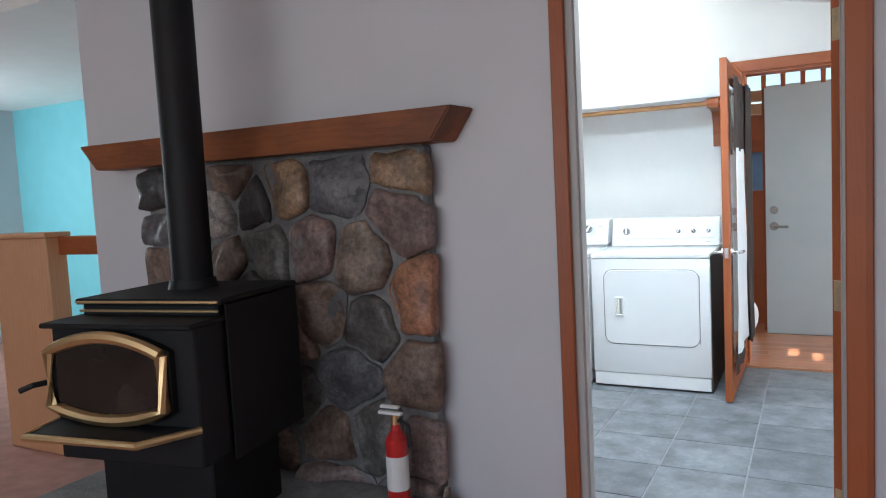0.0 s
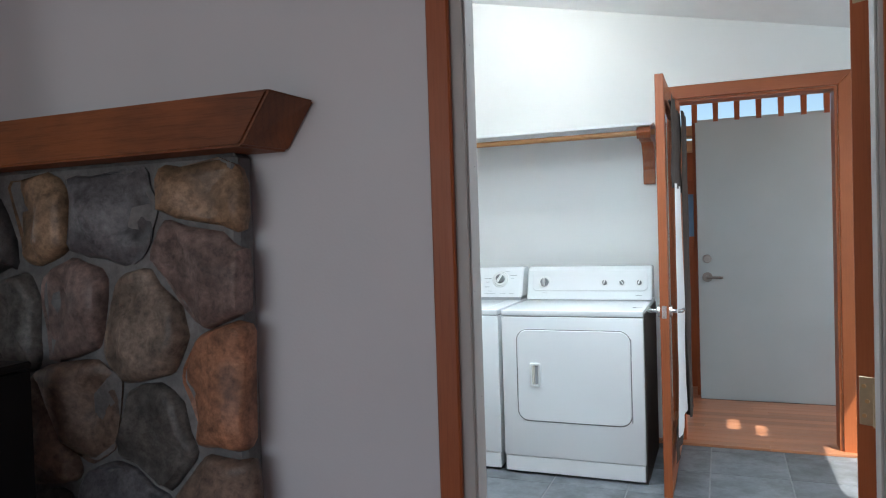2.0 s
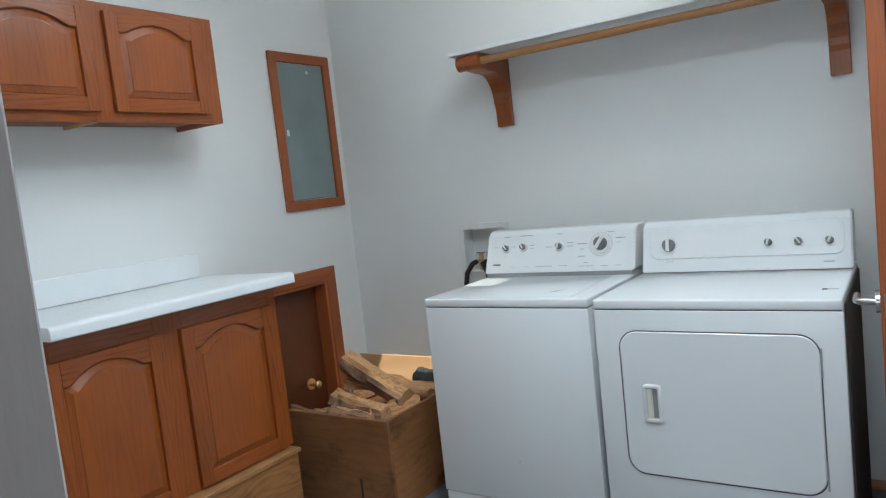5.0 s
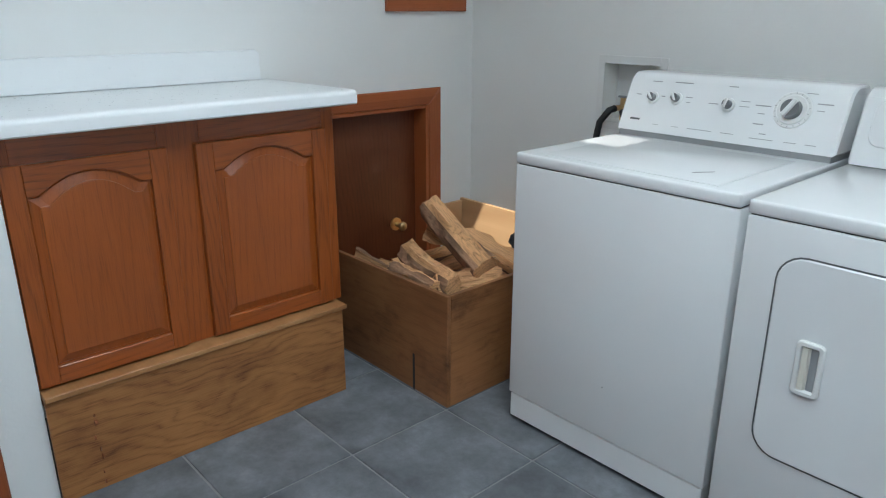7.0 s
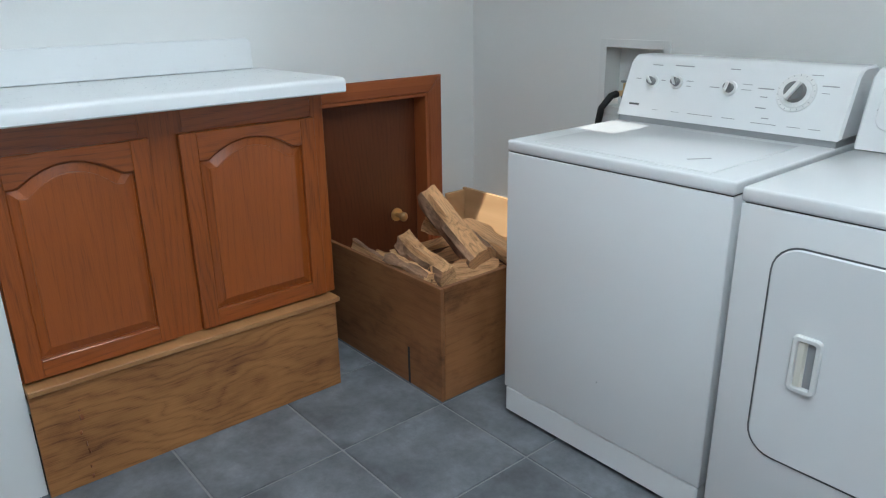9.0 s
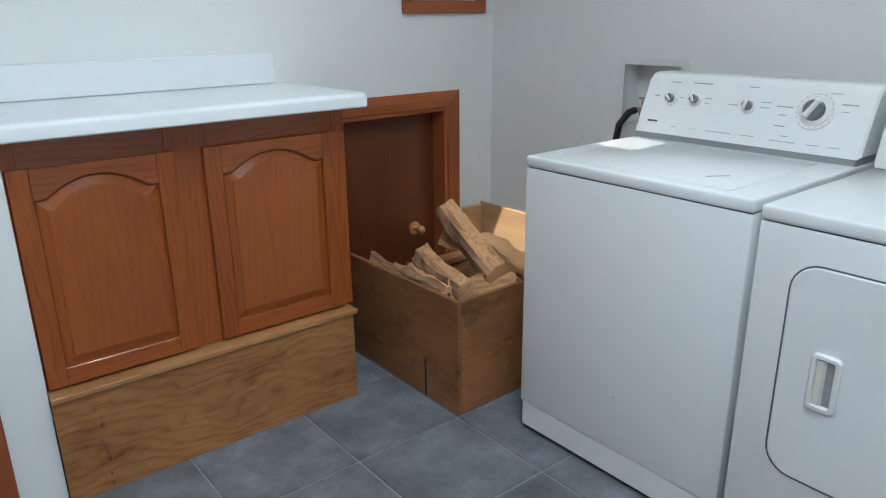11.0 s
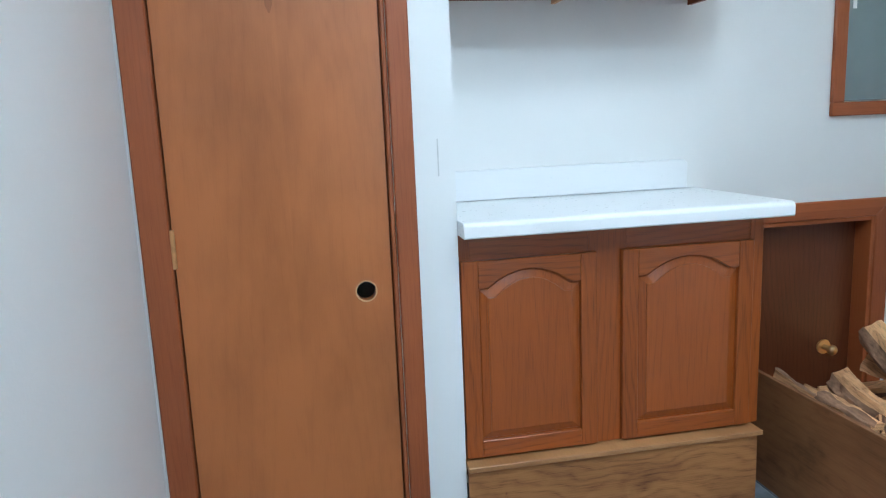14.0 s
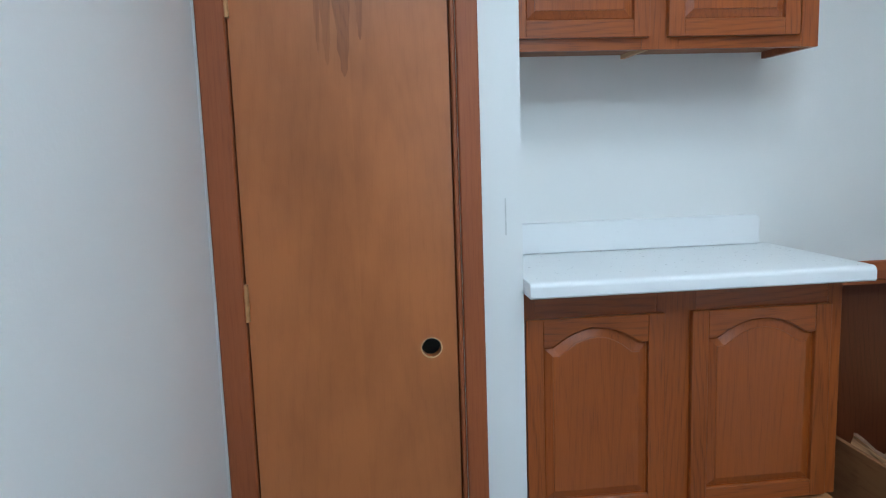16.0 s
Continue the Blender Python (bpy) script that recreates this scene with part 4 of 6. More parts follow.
def build_dryer():
    x0, x1, y0, y1, z1 = -0.567, 0.178, 2.19, 2.875, 0.888
    d = thing("clothes_dryer", ((x0 + x1) / 2, 2.53, 0), "white front-loading clothes dryer with a recessed door pull", "clothes dryer")
    bm = bmesh.new()
    cuboid(bm, x0, x1, y0, y1, 0.100, z1 - 0.0355, 0.004, 3)
    part("cabinet", bm, M_ENAMEL, d, smooth=40)
    block("toe_panel", d, M_ENAMEL, x0 + 0.004, x1 - 0.004, y0 + 0.003, y1, 0.013, 0.0975, bevel=0.004)
    block("top_seam", d, M_SEAM, x0 + 0.006, x1 - 0.006, y0 + 0.006, y1 - 0.01, z1 - 0.0362, z1 - 0.0328, bevel=0)
    bm = bmesh.new()
    cuboid(bm, x0 - 0.001, x1 + 0.001, y0 - 0.002, y1, z1 - 0.033, z1, 0.007, 3)
    part("top_panel", bm, M_ENAMEL, d, smooth=40)
    dx0, dx1, dz0, dz1 = -0.483, 0.112, 0.295, 0.782
    bm = bmesh.new()
    prism(bm, rounded(dx0 - 0.004, dx1 + 0.004, dz0 - 0.004, dz1 + 0.004, 0.062), 1, y0 - 0.0015, y0 + 0.01)
    part("door_gap", bm, M_DARKPL, d, "thin dark seam round the door")
    bm = bmesh.new()
    prism(bm, rounded(dx0, dx1, dz0, dz1, 0.058), 1, y0 - 0.005, y0 + 0.008, bevel=0.003)
    door = part("door", bm, M_ENAMEL, d, smooth=30)
    hx0, hx1, hz0, hz1 = -0.416, -0.356, 0.478, 0.606
    # recessed pull: a rounded rim, deep walls and a back that slopes into the slot
    bm = bmesh.new()
    loops = []
    for inset, r, y in ((0.0, 0.012, -0.004), (0.0, 0.012, -0.011), (0.003, 0.010, -0.014), (0.010, 0.006, -0.014), (0.012, 0.005, -0.011), (0.013, 0.004, -0.0052)):
        loops.append([bm.verts.new((x, y0 + y, z)) for x, z in rounded(hx0 + inset, hx1 - inset, hz0 + inset, hz1 - inset, r)])
    for p, q in zip(loops, loops[1:]):
        for k in range(len(p)):
            bm.faces.new((p[k], p[(k + 1) % len(p)], q[(k + 1) % len(p)], q[k]))
    bm.faces.new(loops[-1])
    part("pull_frame", bm, M_PLASTIC, door, "white recessed finger pull", smooth=35)
    bm = bmesh.new()
    prism(bm, [(hx0 + 0.014, y0 - 0.0055), (hx0 + 0.014, y0 - 0.0125), (hx0 + 0.026, y0 - 0.0115), (hx0 + 0.030, y0 - 0.0055)], 2, hz0 + 0.014, hz1 - 0.014)
    part("pull_scoop", bm, M_IVORY, door, "ivory finger grip")
    # Grey strip that paints the shade at the back of the recess.
    block("pull_slot", door, M_GREYPL, hx0 + 0.031, hx1 - 0.014, y0 - 0.0062, y0 - 0.0053, hz0 + 0.014, hz1 - 0.014, bevel=0, label="slot of the pull with its shade as grey")
    for z in (0.36, 0.70):
        block("door_hinge", door, M_GREYPL, dx1 + 0.001, dx1 + 0.006, y0 - 0.006, y0 - 0.001, z - 0.045, z + 0.045, bevel=0.001)
    tilt = 17
    c, f = console(d, x0 + 0.005, x1 - 0.002, 2.725, y1 + 0.015, z1 + 0.004, 1.086, tilt)
    # a glossy recessed band across the controls
    bm = bmesh.new()
    m = Matrix.Translation(f(0.5, 0.56)) @ pose(0, 0, 0, -tilt)
    prism(bm, rounded(-0.335, 0.345, -0.062, 0.062, 0.03), 1, -0.0045, 0.001, bevel=0.002, m=m)
    part("control_band", bm, M_GLOSS, c, "glossy white control band")
    knob(c, *f(0.145, 0.52), tilt, 0.026, name="timer_knob")
    for u in (0.635, 0.77, 0.905):
        knob(c, *f(u, 0.50), tilt, 0.014, name="selector_knob")
    bars(c, f, tilt, [(0.06, 0.6, 0.02, 0.004), (0.06, 0.5, 0.025, 0.004), (0.23, 0.66, 0.025, 0.004), (0.23, 0.5, 0.03, 0.004), (0.635, 0.82, 0.03, 0.004), (0.77, 0.82, 0.022, 0.004), (0.905, 0.82, 0.045, 0.004),
                      (0.90, 0.13, 0.035, 0.006), (0.15, 0.2, 0.03, 0.003), (0.25, 0.85, 0.03, 0.003)])
    for px, py in ((x0 + 0.05, y0 + 0.06), (x1 - 0.05, y0 + 0.06), (x0 + 0.05, y1 - 0.06), (x1 - 0.05, y1 - 0.06)):
        bm = bmesh.new()
        rod(bm, (px, py, 0), (px, py, 0.026), 0.02, n=14)
        part("foot", bm, M_BLACK, d)
    nudge(d, -0.012, -0.018)
    # A thin dark sheet puts the shade of the gap onto the dryer side.
    bs = thing("dryer_shade_sheet", (0.165, 2.5, 0), "dark sheet added in place of the shade on the dryer side", "board")
    block("sheet", bs, M_SIDESHADE, 0.1675, 0.1725, 2.19, 2.84, 0.0, 0.872, bevel=0.001)
    ky = thing("small_key", (0.115, 2.33, z1), "small dark key lying on the dryer", "key")
    block("key_bow", ky, M_DARKPL, 0.10, 0.115, 2.325, 2.335, z1 + 0.0005, z1 + 0.003, bevel=0.001)
    block("key_blade", ky, M_CHROME, 0.115, 0.145, 2.328, 2.332, z1 + 0.0005, z1 + 0.002, bevel=0)


build_washer()
build_dryer()


def build_washer_box():
    x0, x1, z0, z1 = NI
    wb = thing("washer_outlet_box", (x0, BACK, z0), "recessed white washer supply box in the wall", "outlet box")
    block("box_back", wb, M_PLASTIC, x0, x1, BACK + 0.085, BACK + 0.09, z0, z1, bevel=0)
    for d in ((x0 - 0.03, x0, z0 - 0.03, z1 + 0.03), (x1, x1 + 0.03, z0 - 0.03, z1 + 0.03), (x0, x1, z0 - 0.03, z0), (x0, x1, z1, z1 + 0.03)):
        block("box_flange", wb, M_PLASTIC, d[0], d[1], BACK - 0.004, BACK + 0.004, d[2], d[3], bevel=0.001)
    for x, mt_ in ((x0 + 0.06, M_BRASS), (x0 + 0.12, M_BRASS)):
        bm = bmesh.new()
        rod(bm, (x, BACK + 0.05, z0), (x, BACK + 0.05, z0 + 0.085), 0.012, n=12)
        rod(bm, (x, BACK + 0.05, z0 + 0.05), (x, BACK - 0.005, z0 + 0.05), 0.011, n=12)
        v = part("supply_valve", bm, mt_, wb)
        bm = bmesh.new()
        cuboid(bm, x - 0.024, x + 0.024, BACK + 0.043, BACK + 0.057, z0 + 0.086, z0 + 0.094, 0.003)
        part("valve_handle", bm, M_GREYPL, v)
    bm = bmesh.new()
    rod(bm, (x0 + 0.15, BACK + 0.05, z0 + 0.0), (x0 + 0.15, BACK + 0.05, z0 + 0.02), 0.022, n=12)
    part("drain_cup", bm, M_GREYPL, wb)
    for i, x in enumerate((x0 + 0.06, x0 + 0.12)):
        hs = thing("supply_hose", (x, BACK - 0.02, z0), "black rubber washer hose hanging from the valve", "hose", "washer hoses")
        bm = bmesh.new()
        pts = [(x, BACK - 0.005, z0 + 0.05), (x - 0.004, BACK - 0.035, z0 + 0.045), (x - 0.03 + i * 0.06, BACK - 0.055, z0), (x - 0.045 + i * 0.09, BACK - 0.06, z0 - 0.1), (x - 0.04 + i * 0.10, BACK - 0.06, z0 - 0.3), (x + 0.02 + i * 0.1, BACK - 0.06, z0 - 0.5)]
        tube(bm, pts, 0.013)
        part("hose", bm, M_BLACK, hs, smooth=60)


def build_shelf():
    sx0, sx1, zb = -1.375, 0.19, 1.893
    sh = thing("wall_shelf", (sx0, BACK, 1.57), "white shelf on oak brackets with a hanging rod", "shelf")
    block("shelf_board", sh, M_LAM, sx0, sx1, BACK - 0.30, BACK - 0.001, zb, zb + 0.019, bevel=0.002)
    for x in (-1.305, 0.107):
        bm = bmesh.new()
        # plate on the wall, arm under the board and a cove between
        pts = [(BACK - 0.001, 1.572), (BACK - 0.022, 1.572), (BACK - 0.026, 1.66)]
        for i in range(9):
            a = radians(90 * i / 8)
            pts.append((BACK - 0.035 - 0.12 * (1 - math.cos(a)), 1.68 + 0.135 * math.sin(a)))
        pts += [(BACK - 0.20, 1.815), (BACK - 0.25, 1.820)]
        for i in range(7):
            a = radians(-90 + 180 * i / 6)
            pts.append((BACK - 0.262 - 0.036 * math.cos(a), 1.856 + 0.036 * math.sin(a)))
        pts += [(BACK - 0.001, 1.892)]
        prism(bm, pts, 0, x, x + 0.082 if x < 0 else x + 0.07, bevel=0.003)
        part("bracket", bm, M_OAK, sh)
    bm = bmesh.new()
    rod(bm, (-1.33, BACK - 0.262, 1.856), (0.20, BACK - 0.262, 1.856), 0.0165, n=20)
    part("hanging_rod", bm, M_DOWEL, sh, "round wooden hanging rod", smooth=40)
    bm = bmesh.new()
    rod(bm, (-1.34, BACK - 0.262, 1.856), (-1.30, BACK - 0.262, 1.856), 0.034, n=24)
    part("rod_socket", bm, M_OAK, sh, smooth=40)
    bm = bmesh.new()
    rod(bm, (0.10, BACK - 0.262, 1.856), (0.13, BACK - 0.262, 1.856), 0.034, n=24)
    part("rod_socket", bm, M_OAK, sh, smooth=40)


build_washer_box()
build_shelf()

# ---- cabinets ----


def arch_door(parent, xf, y0, y1, z0, z1, rise, hinge_at=None):
    """A raised-panel door with an arched top rail, facing +x with its face at xf."""
    th, st, rl = 0.019, 0.049, 0.050
    lo, hi = z0 + rl, z1 - 0.031 - rise
    a0, a1 = y0 + st, y1 - st

    def curve(inset, n=24):
        out = []
        for i in range(n + 1):
            s = i / n
            y = a1 - inset + (a0 - a1 + 2 * inset) * s
            k = max(0.0, 1 - ((s - 0.5) / 0.41) ** 2)
            out.append((y, hi - inset + rise * k))
        return out
    bm = bmesh.new()
    cuboid(bm, xf - th, xf, y0, a0, z0, z1, 0.0015)
    door = part("door", bm, M_OAKST, parent)
    block("stile", door, M_OAKST, xf - th, xf, a1, y1, z0, z1, bevel=0.0015)
    bm = bmesh.new()
    cuboid(bm, xf - th, xf - 0.0003, a0, a1, z0, lo, 0.0015)
    part("bottom_rail", bm, M_OAKY, door)
    bm = bmesh.new()
    prism(bm, curve(0.0) + [(a0, z1), (a1, z1)], 0, xf - th, xf - 0.0005, bevel=0.002)
    part("arched_rail", bm, M_OAKY, door)
    # raised field: a sunk ground, a sloping shoulder and a flat middle
    bm = bmesh.new()
    def outline(inset):
        return [(a0 + inset, lo + inset), (a1 - inset, lo + inset)] + curve(inset)
    rings = []
    for inset, x in ((-0.002, xf - 0.0135), (0.004, xf - 0.0135), (0.0055, xf - 0.0115), (0.027, xf - 0.0045), (0.0275, xf - 0.0015), (0.030, xf - 0.001)):
        rings.append([bm.verts.new((x, y, z)) for y, z in outline(inset)])
    n = len(rings[0])
    for p, q in zip(rings, rings[1:]):
        for i in range(n):
            bm.faces.new((p[i], p[(i + 1) % n], q[(i + 1) % n], q[i]))
    bm.faces.new(rings[-1])
    part("raised_panel", bm, M_OAK, door)
    return door


def build_base_cabinet():
    xf, y0, y1 = -1.856, 0.995, 1.955
    cb = thing("base_cabinet", (-2.08, 1.47, 0.325), "honey oak base cabinet with two arched doors", "base cabinet")
    block("carcass", cb, M_OAKDK, LEFT + 0.002, xf - 0.019, y0 + 0.002, y1, 0.33, 1.0, bevel=0.001)
    for a, b in ((y0, 1.03), (1.385, 1.505), (1.91, y1)):
        block("stile", cb, M_OAKST, xf - 0.0185, xf, a, b, 0.328, 1.0, bevel=0.001)
    for a, b in ((1.03, 1.385), (1.505, 1.91)):
        block("rail", cb, M_OAKY, xf - 0.0185, xf - 0.0005, a, b, 0.328, 0.37, bevel=0.001)
        block("rail", cb, M_OAKY, xf - 0.0185, xf - 0.0005, a, b, 0.90, 1.0, bevel=0.001)
    arch_door(cb, xf + 0.0195, 1.0, 1.405, 0.335, 0.925, 0.05)
    arch_door(cb, xf + 0.0195, 1.486, 1.912, 0.335, 0.925, 0.05)
    bm = bmesh.new()
    cuboid(bm, xf + 0.001, xf + 0.012, 0.989, 0.999, 0.39, 0.45, 0.002)
    part("cabinet_hinge", bm, M_DARKPL, cb)
    pl = thing("cabinet_plinth", (-2.06, 1.46, 0), "raw plywood plinth with a thin top strip", "plinth")
    block("front_board", pl, M_PLY, -1.822, -1.806, 1.008, 1.935, 0.0, 0.31, bevel=0.001)
    block("end_board", pl, M_PLYX, LEFT + 0.002, -1.823, 1.918, 1.935, 0.0, 0.31, bevel=0.001)
    block("top_board", pl, M_PLYX, LEFT + 0.002, -1.823, 1.008, 1.917, 0.290, 0.31, bevel=0.001)
    block("top_strip", pl, M_DOWEL, LEFT + 0.002, -1.797, 1.008, 1.948, 0.311, 0.327, bevel=0.002, label="pale strip along the top edge")
    for i in range(7):
        bm = bmesh.new()
        z = 0.02 + i * 0.036 + random.uniform(-0.01, 0.01)
        rod(bm, (-1.8062, 1.115 + random.uniform(-0.008, 0.008), z), (-1.8052, 1.115 + random.uniform(-0.008, 0.008), z), random.uniform(0.004, 0.009), n=8)
        part("stain_spot", bm, M_MANTEL, pl)

    nudge(cb, 0.002, -0.022)
    nudge(pl, 0.006, -0.035)


def build_countertop():
    ct = thing("countertop", (-2.04, 1.47, 0.992), "white laminate countertop with a low backsplash", "countertop")
    y0, y1 = 0.995, 1.985
    bm = bmesh.new()
    # rounded nose
    pts = [(LEFT + 0.001, 1.002), (-1.757, 1.002), (-1.753, 1.006)]
    for i in range(7):
        a = radians(90 * i / 6)
        pts.append((-1.769 + 0.016 * math.cos(a), 1.030 + 0.016 * math.sin(a)))
    pts += [(-1.80, 1.046), (-2.27, 1.042), (LEFT + 0.001, 1.042)]
    vs = prism(bm, [(p[0], p[1]) for p in pts], 1, y0, y1, bevel=0.002)
    part("worktop", bm, M_LAM, ct, smooth=40)
    bm = bmesh.new()
    prism(bm, [(y0, 1.0435), (1.945, 1.0435), (1.945, 1.135), (1.93, 1.148), (y0, 1.148)], 0, LEFT + 0.001, LEFT + 0.021, bevel=0.003)
    part("backsplash", bm, M_LAM, ct)

    nudge(ct, 0, -0.022)


def build_wall_cabinet():
    xf, y0, y1, z0, z1 = -2.02, 0.991, 1.955, 1.680, 2.10
    cb = thing("wall_cabinet", (-2.16, 1.47, z0), "honey oak wall cabinet with two arched doors", "wall cabinet")
    block("end_panel", cb, M_OAK, LEFT + 0.002, xf - 0.019, y0 + 0.002, y0 + 0.016, z0, z1, bevel=0.001)
    block("end_panel", cb, M_OAK, LEFT + 0.002, xf - 0.019, y1 - 0.016, y1, z0, z1, bevel=0.001)
    block("bottom_panel", cb, M_OAKDK, LEFT + 0.002, xf - 0.019, y0 + 0.017, y1 - 0.017, z0 + 0.022, z0 + 0.034, bevel=0)
    block("top_panel", cb, M_OAKDK, LEFT + 0.002, xf - 0.019, y0 + 0.017, y1 - 0.017, z1 - 0.012, z1, bevel=0)
    block("cleat", cb, M_PINE, LEFT + 0.002, xf - 0.02, 1.44, 1.452, z0 + 0.008, z0 + 0.0215, bevel=0)
    for a, b in ((y0, 1.03), (1.40, 1.51), (1.90, y1)):
        block("stile", cb, M_OAKST, xf - 0.0185, xf, a, b, z0, z1, bevel=0.001)
    for a, b in ((1.03, 1.40), (1.51, 1.90)):
        block("rail", cb, M_OAKY, xf - 0.0185, xf - 0.0005, a, b, z0, z0 + 0.04, bevel=0.001)
        block("rail", cb, M_OAKY, xf - 0.0185, xf - 0.0005, a, b, z1 - 0.05, z1, bevel=0.001)
    arch_door(cb, xf + 0.0195, 0.999, 1.418, z0 + 0.034, z1 - 0.03, 0.04)
    arch_door(cb, xf + 0.0195, 1.475, 1.885, z0 + 0.034, z1 - 0.03, 0.04)

    nudge(cb, 0, -0.018)


build_base_cabinet()
build_countertop()
build_wall_cabinet()


def build_panel():
    y0, y1, z0, z1, w = 2.505, 2.945, 1.275, 2.085, 0.05
    pn = thing("electrical_panel", (LEFT, 2.72, z0), "grey steel breaker panel in a stained wood frame", "electrical panel")
    for a, b, c, d, m_ in ((y0, y0 + w, z0 + w, z1 - w, M_TRIM), (y1 - w, y1, z0 + w, z1 - w, M_TRIM), (y0, y1, z0, z0 + w, M_TRIMY), (y0, y1, z1 - w, z1, M_TRIMY)):
        block("frame_strip", pn, m_, LEFT, LEFT + 0.02, a, b, c, d, bevel=0.003)
    door = block("cover", pn, M_PANEL, LEFT + 0.001, LEFT + 0.009, y0 + w + 0.004, y1 - w - 0.004, z0 + w + 0.004, z1 - w - 0.004, bevel=0.002)
    block("latch", door, M_LABEL, LEFT + 0.009, LEFT + 0.013, y0 + w + 0.02, y0 + w + 0.035, 1.66, 1.69, bevel=0.001)
    block("sticker", door, M_LABEL, LEFT + 0.009, LEFT + 0.0095, y1 - w - 0.13, y1 - w - 0.115, z1 - w - 0.05, z1 - w - 0.035, bevel=0)


def build_low_door():
    y0, y1, h = LD0, LD1, LDH
    ld = thing("low_access_door", (LEFT, 2.36, 0), "knee-high red-brown access door with a brass knob", "door", kind="structure")
    bm = bmesh.new()
    prism(bm, [(y1, 0), (y1 + 0.07, 0), (y1 + 0.07, h + 0.07), (y1, h)], 0, LEFT, LEFT + 0.018, bevel=0.004)
    part("casing_leg", bm, M_TRIM, ld)
    bm = bmesh.new()
    prism(bm, [(y0, h), (y1, h), (y1 + 0.07, h + 0.07), (y0, h + 0.07)], 0, LEFT, LEFT + 0.018, bevel=0.004)
    part("casing_head", bm, M_TRIMY, ld)
    block("jamb_leg", ld, M_TRIM, LEFT - 0.1, LEFT + 0.012, y1 - 0.016, y1 + 0.0005, 0, h - 0.001, bevel=0.001)
    block("jamb_head", ld, M_TRIMY, LEFT - 0.1, LEFT + 0.012, y0, y1 - 0.017, h - 0.016, h - 0.001, bevel=0.001)
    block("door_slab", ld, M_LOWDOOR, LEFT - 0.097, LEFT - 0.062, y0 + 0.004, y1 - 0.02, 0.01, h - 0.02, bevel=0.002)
    k = thing("door_knob", (LEFT - 0.06, 2.585, 0.352), "round polished brass door knob", "door knob")
    bm = bmesh.new()
    rod(bm, (LEFT - 0.0615, 2.585, 0.352), (LEFT - 0.055, 2.585, 0.352), 0.03, n=24)
    part("rose", bm, M_BRASS, k, smooth=40)
    bm = bmesh.new()
    rod(bm, (LEFT - 0.055, 2.585, 0.352), (LEFT - 0.02, 2.585, 0.352), 0.011, n=16)
    bmesh.ops.create_uvsphere(bm, u_segments=20, v_segments=12, radius=0.021, matrix=Matrix.Translation((LEFT - 0.008, 2.585, 0.352)) @ Matrix.Diagonal((0.8, 1, 1, 1)))
    part("knob", bm, M_BRASS, k, smooth=60)


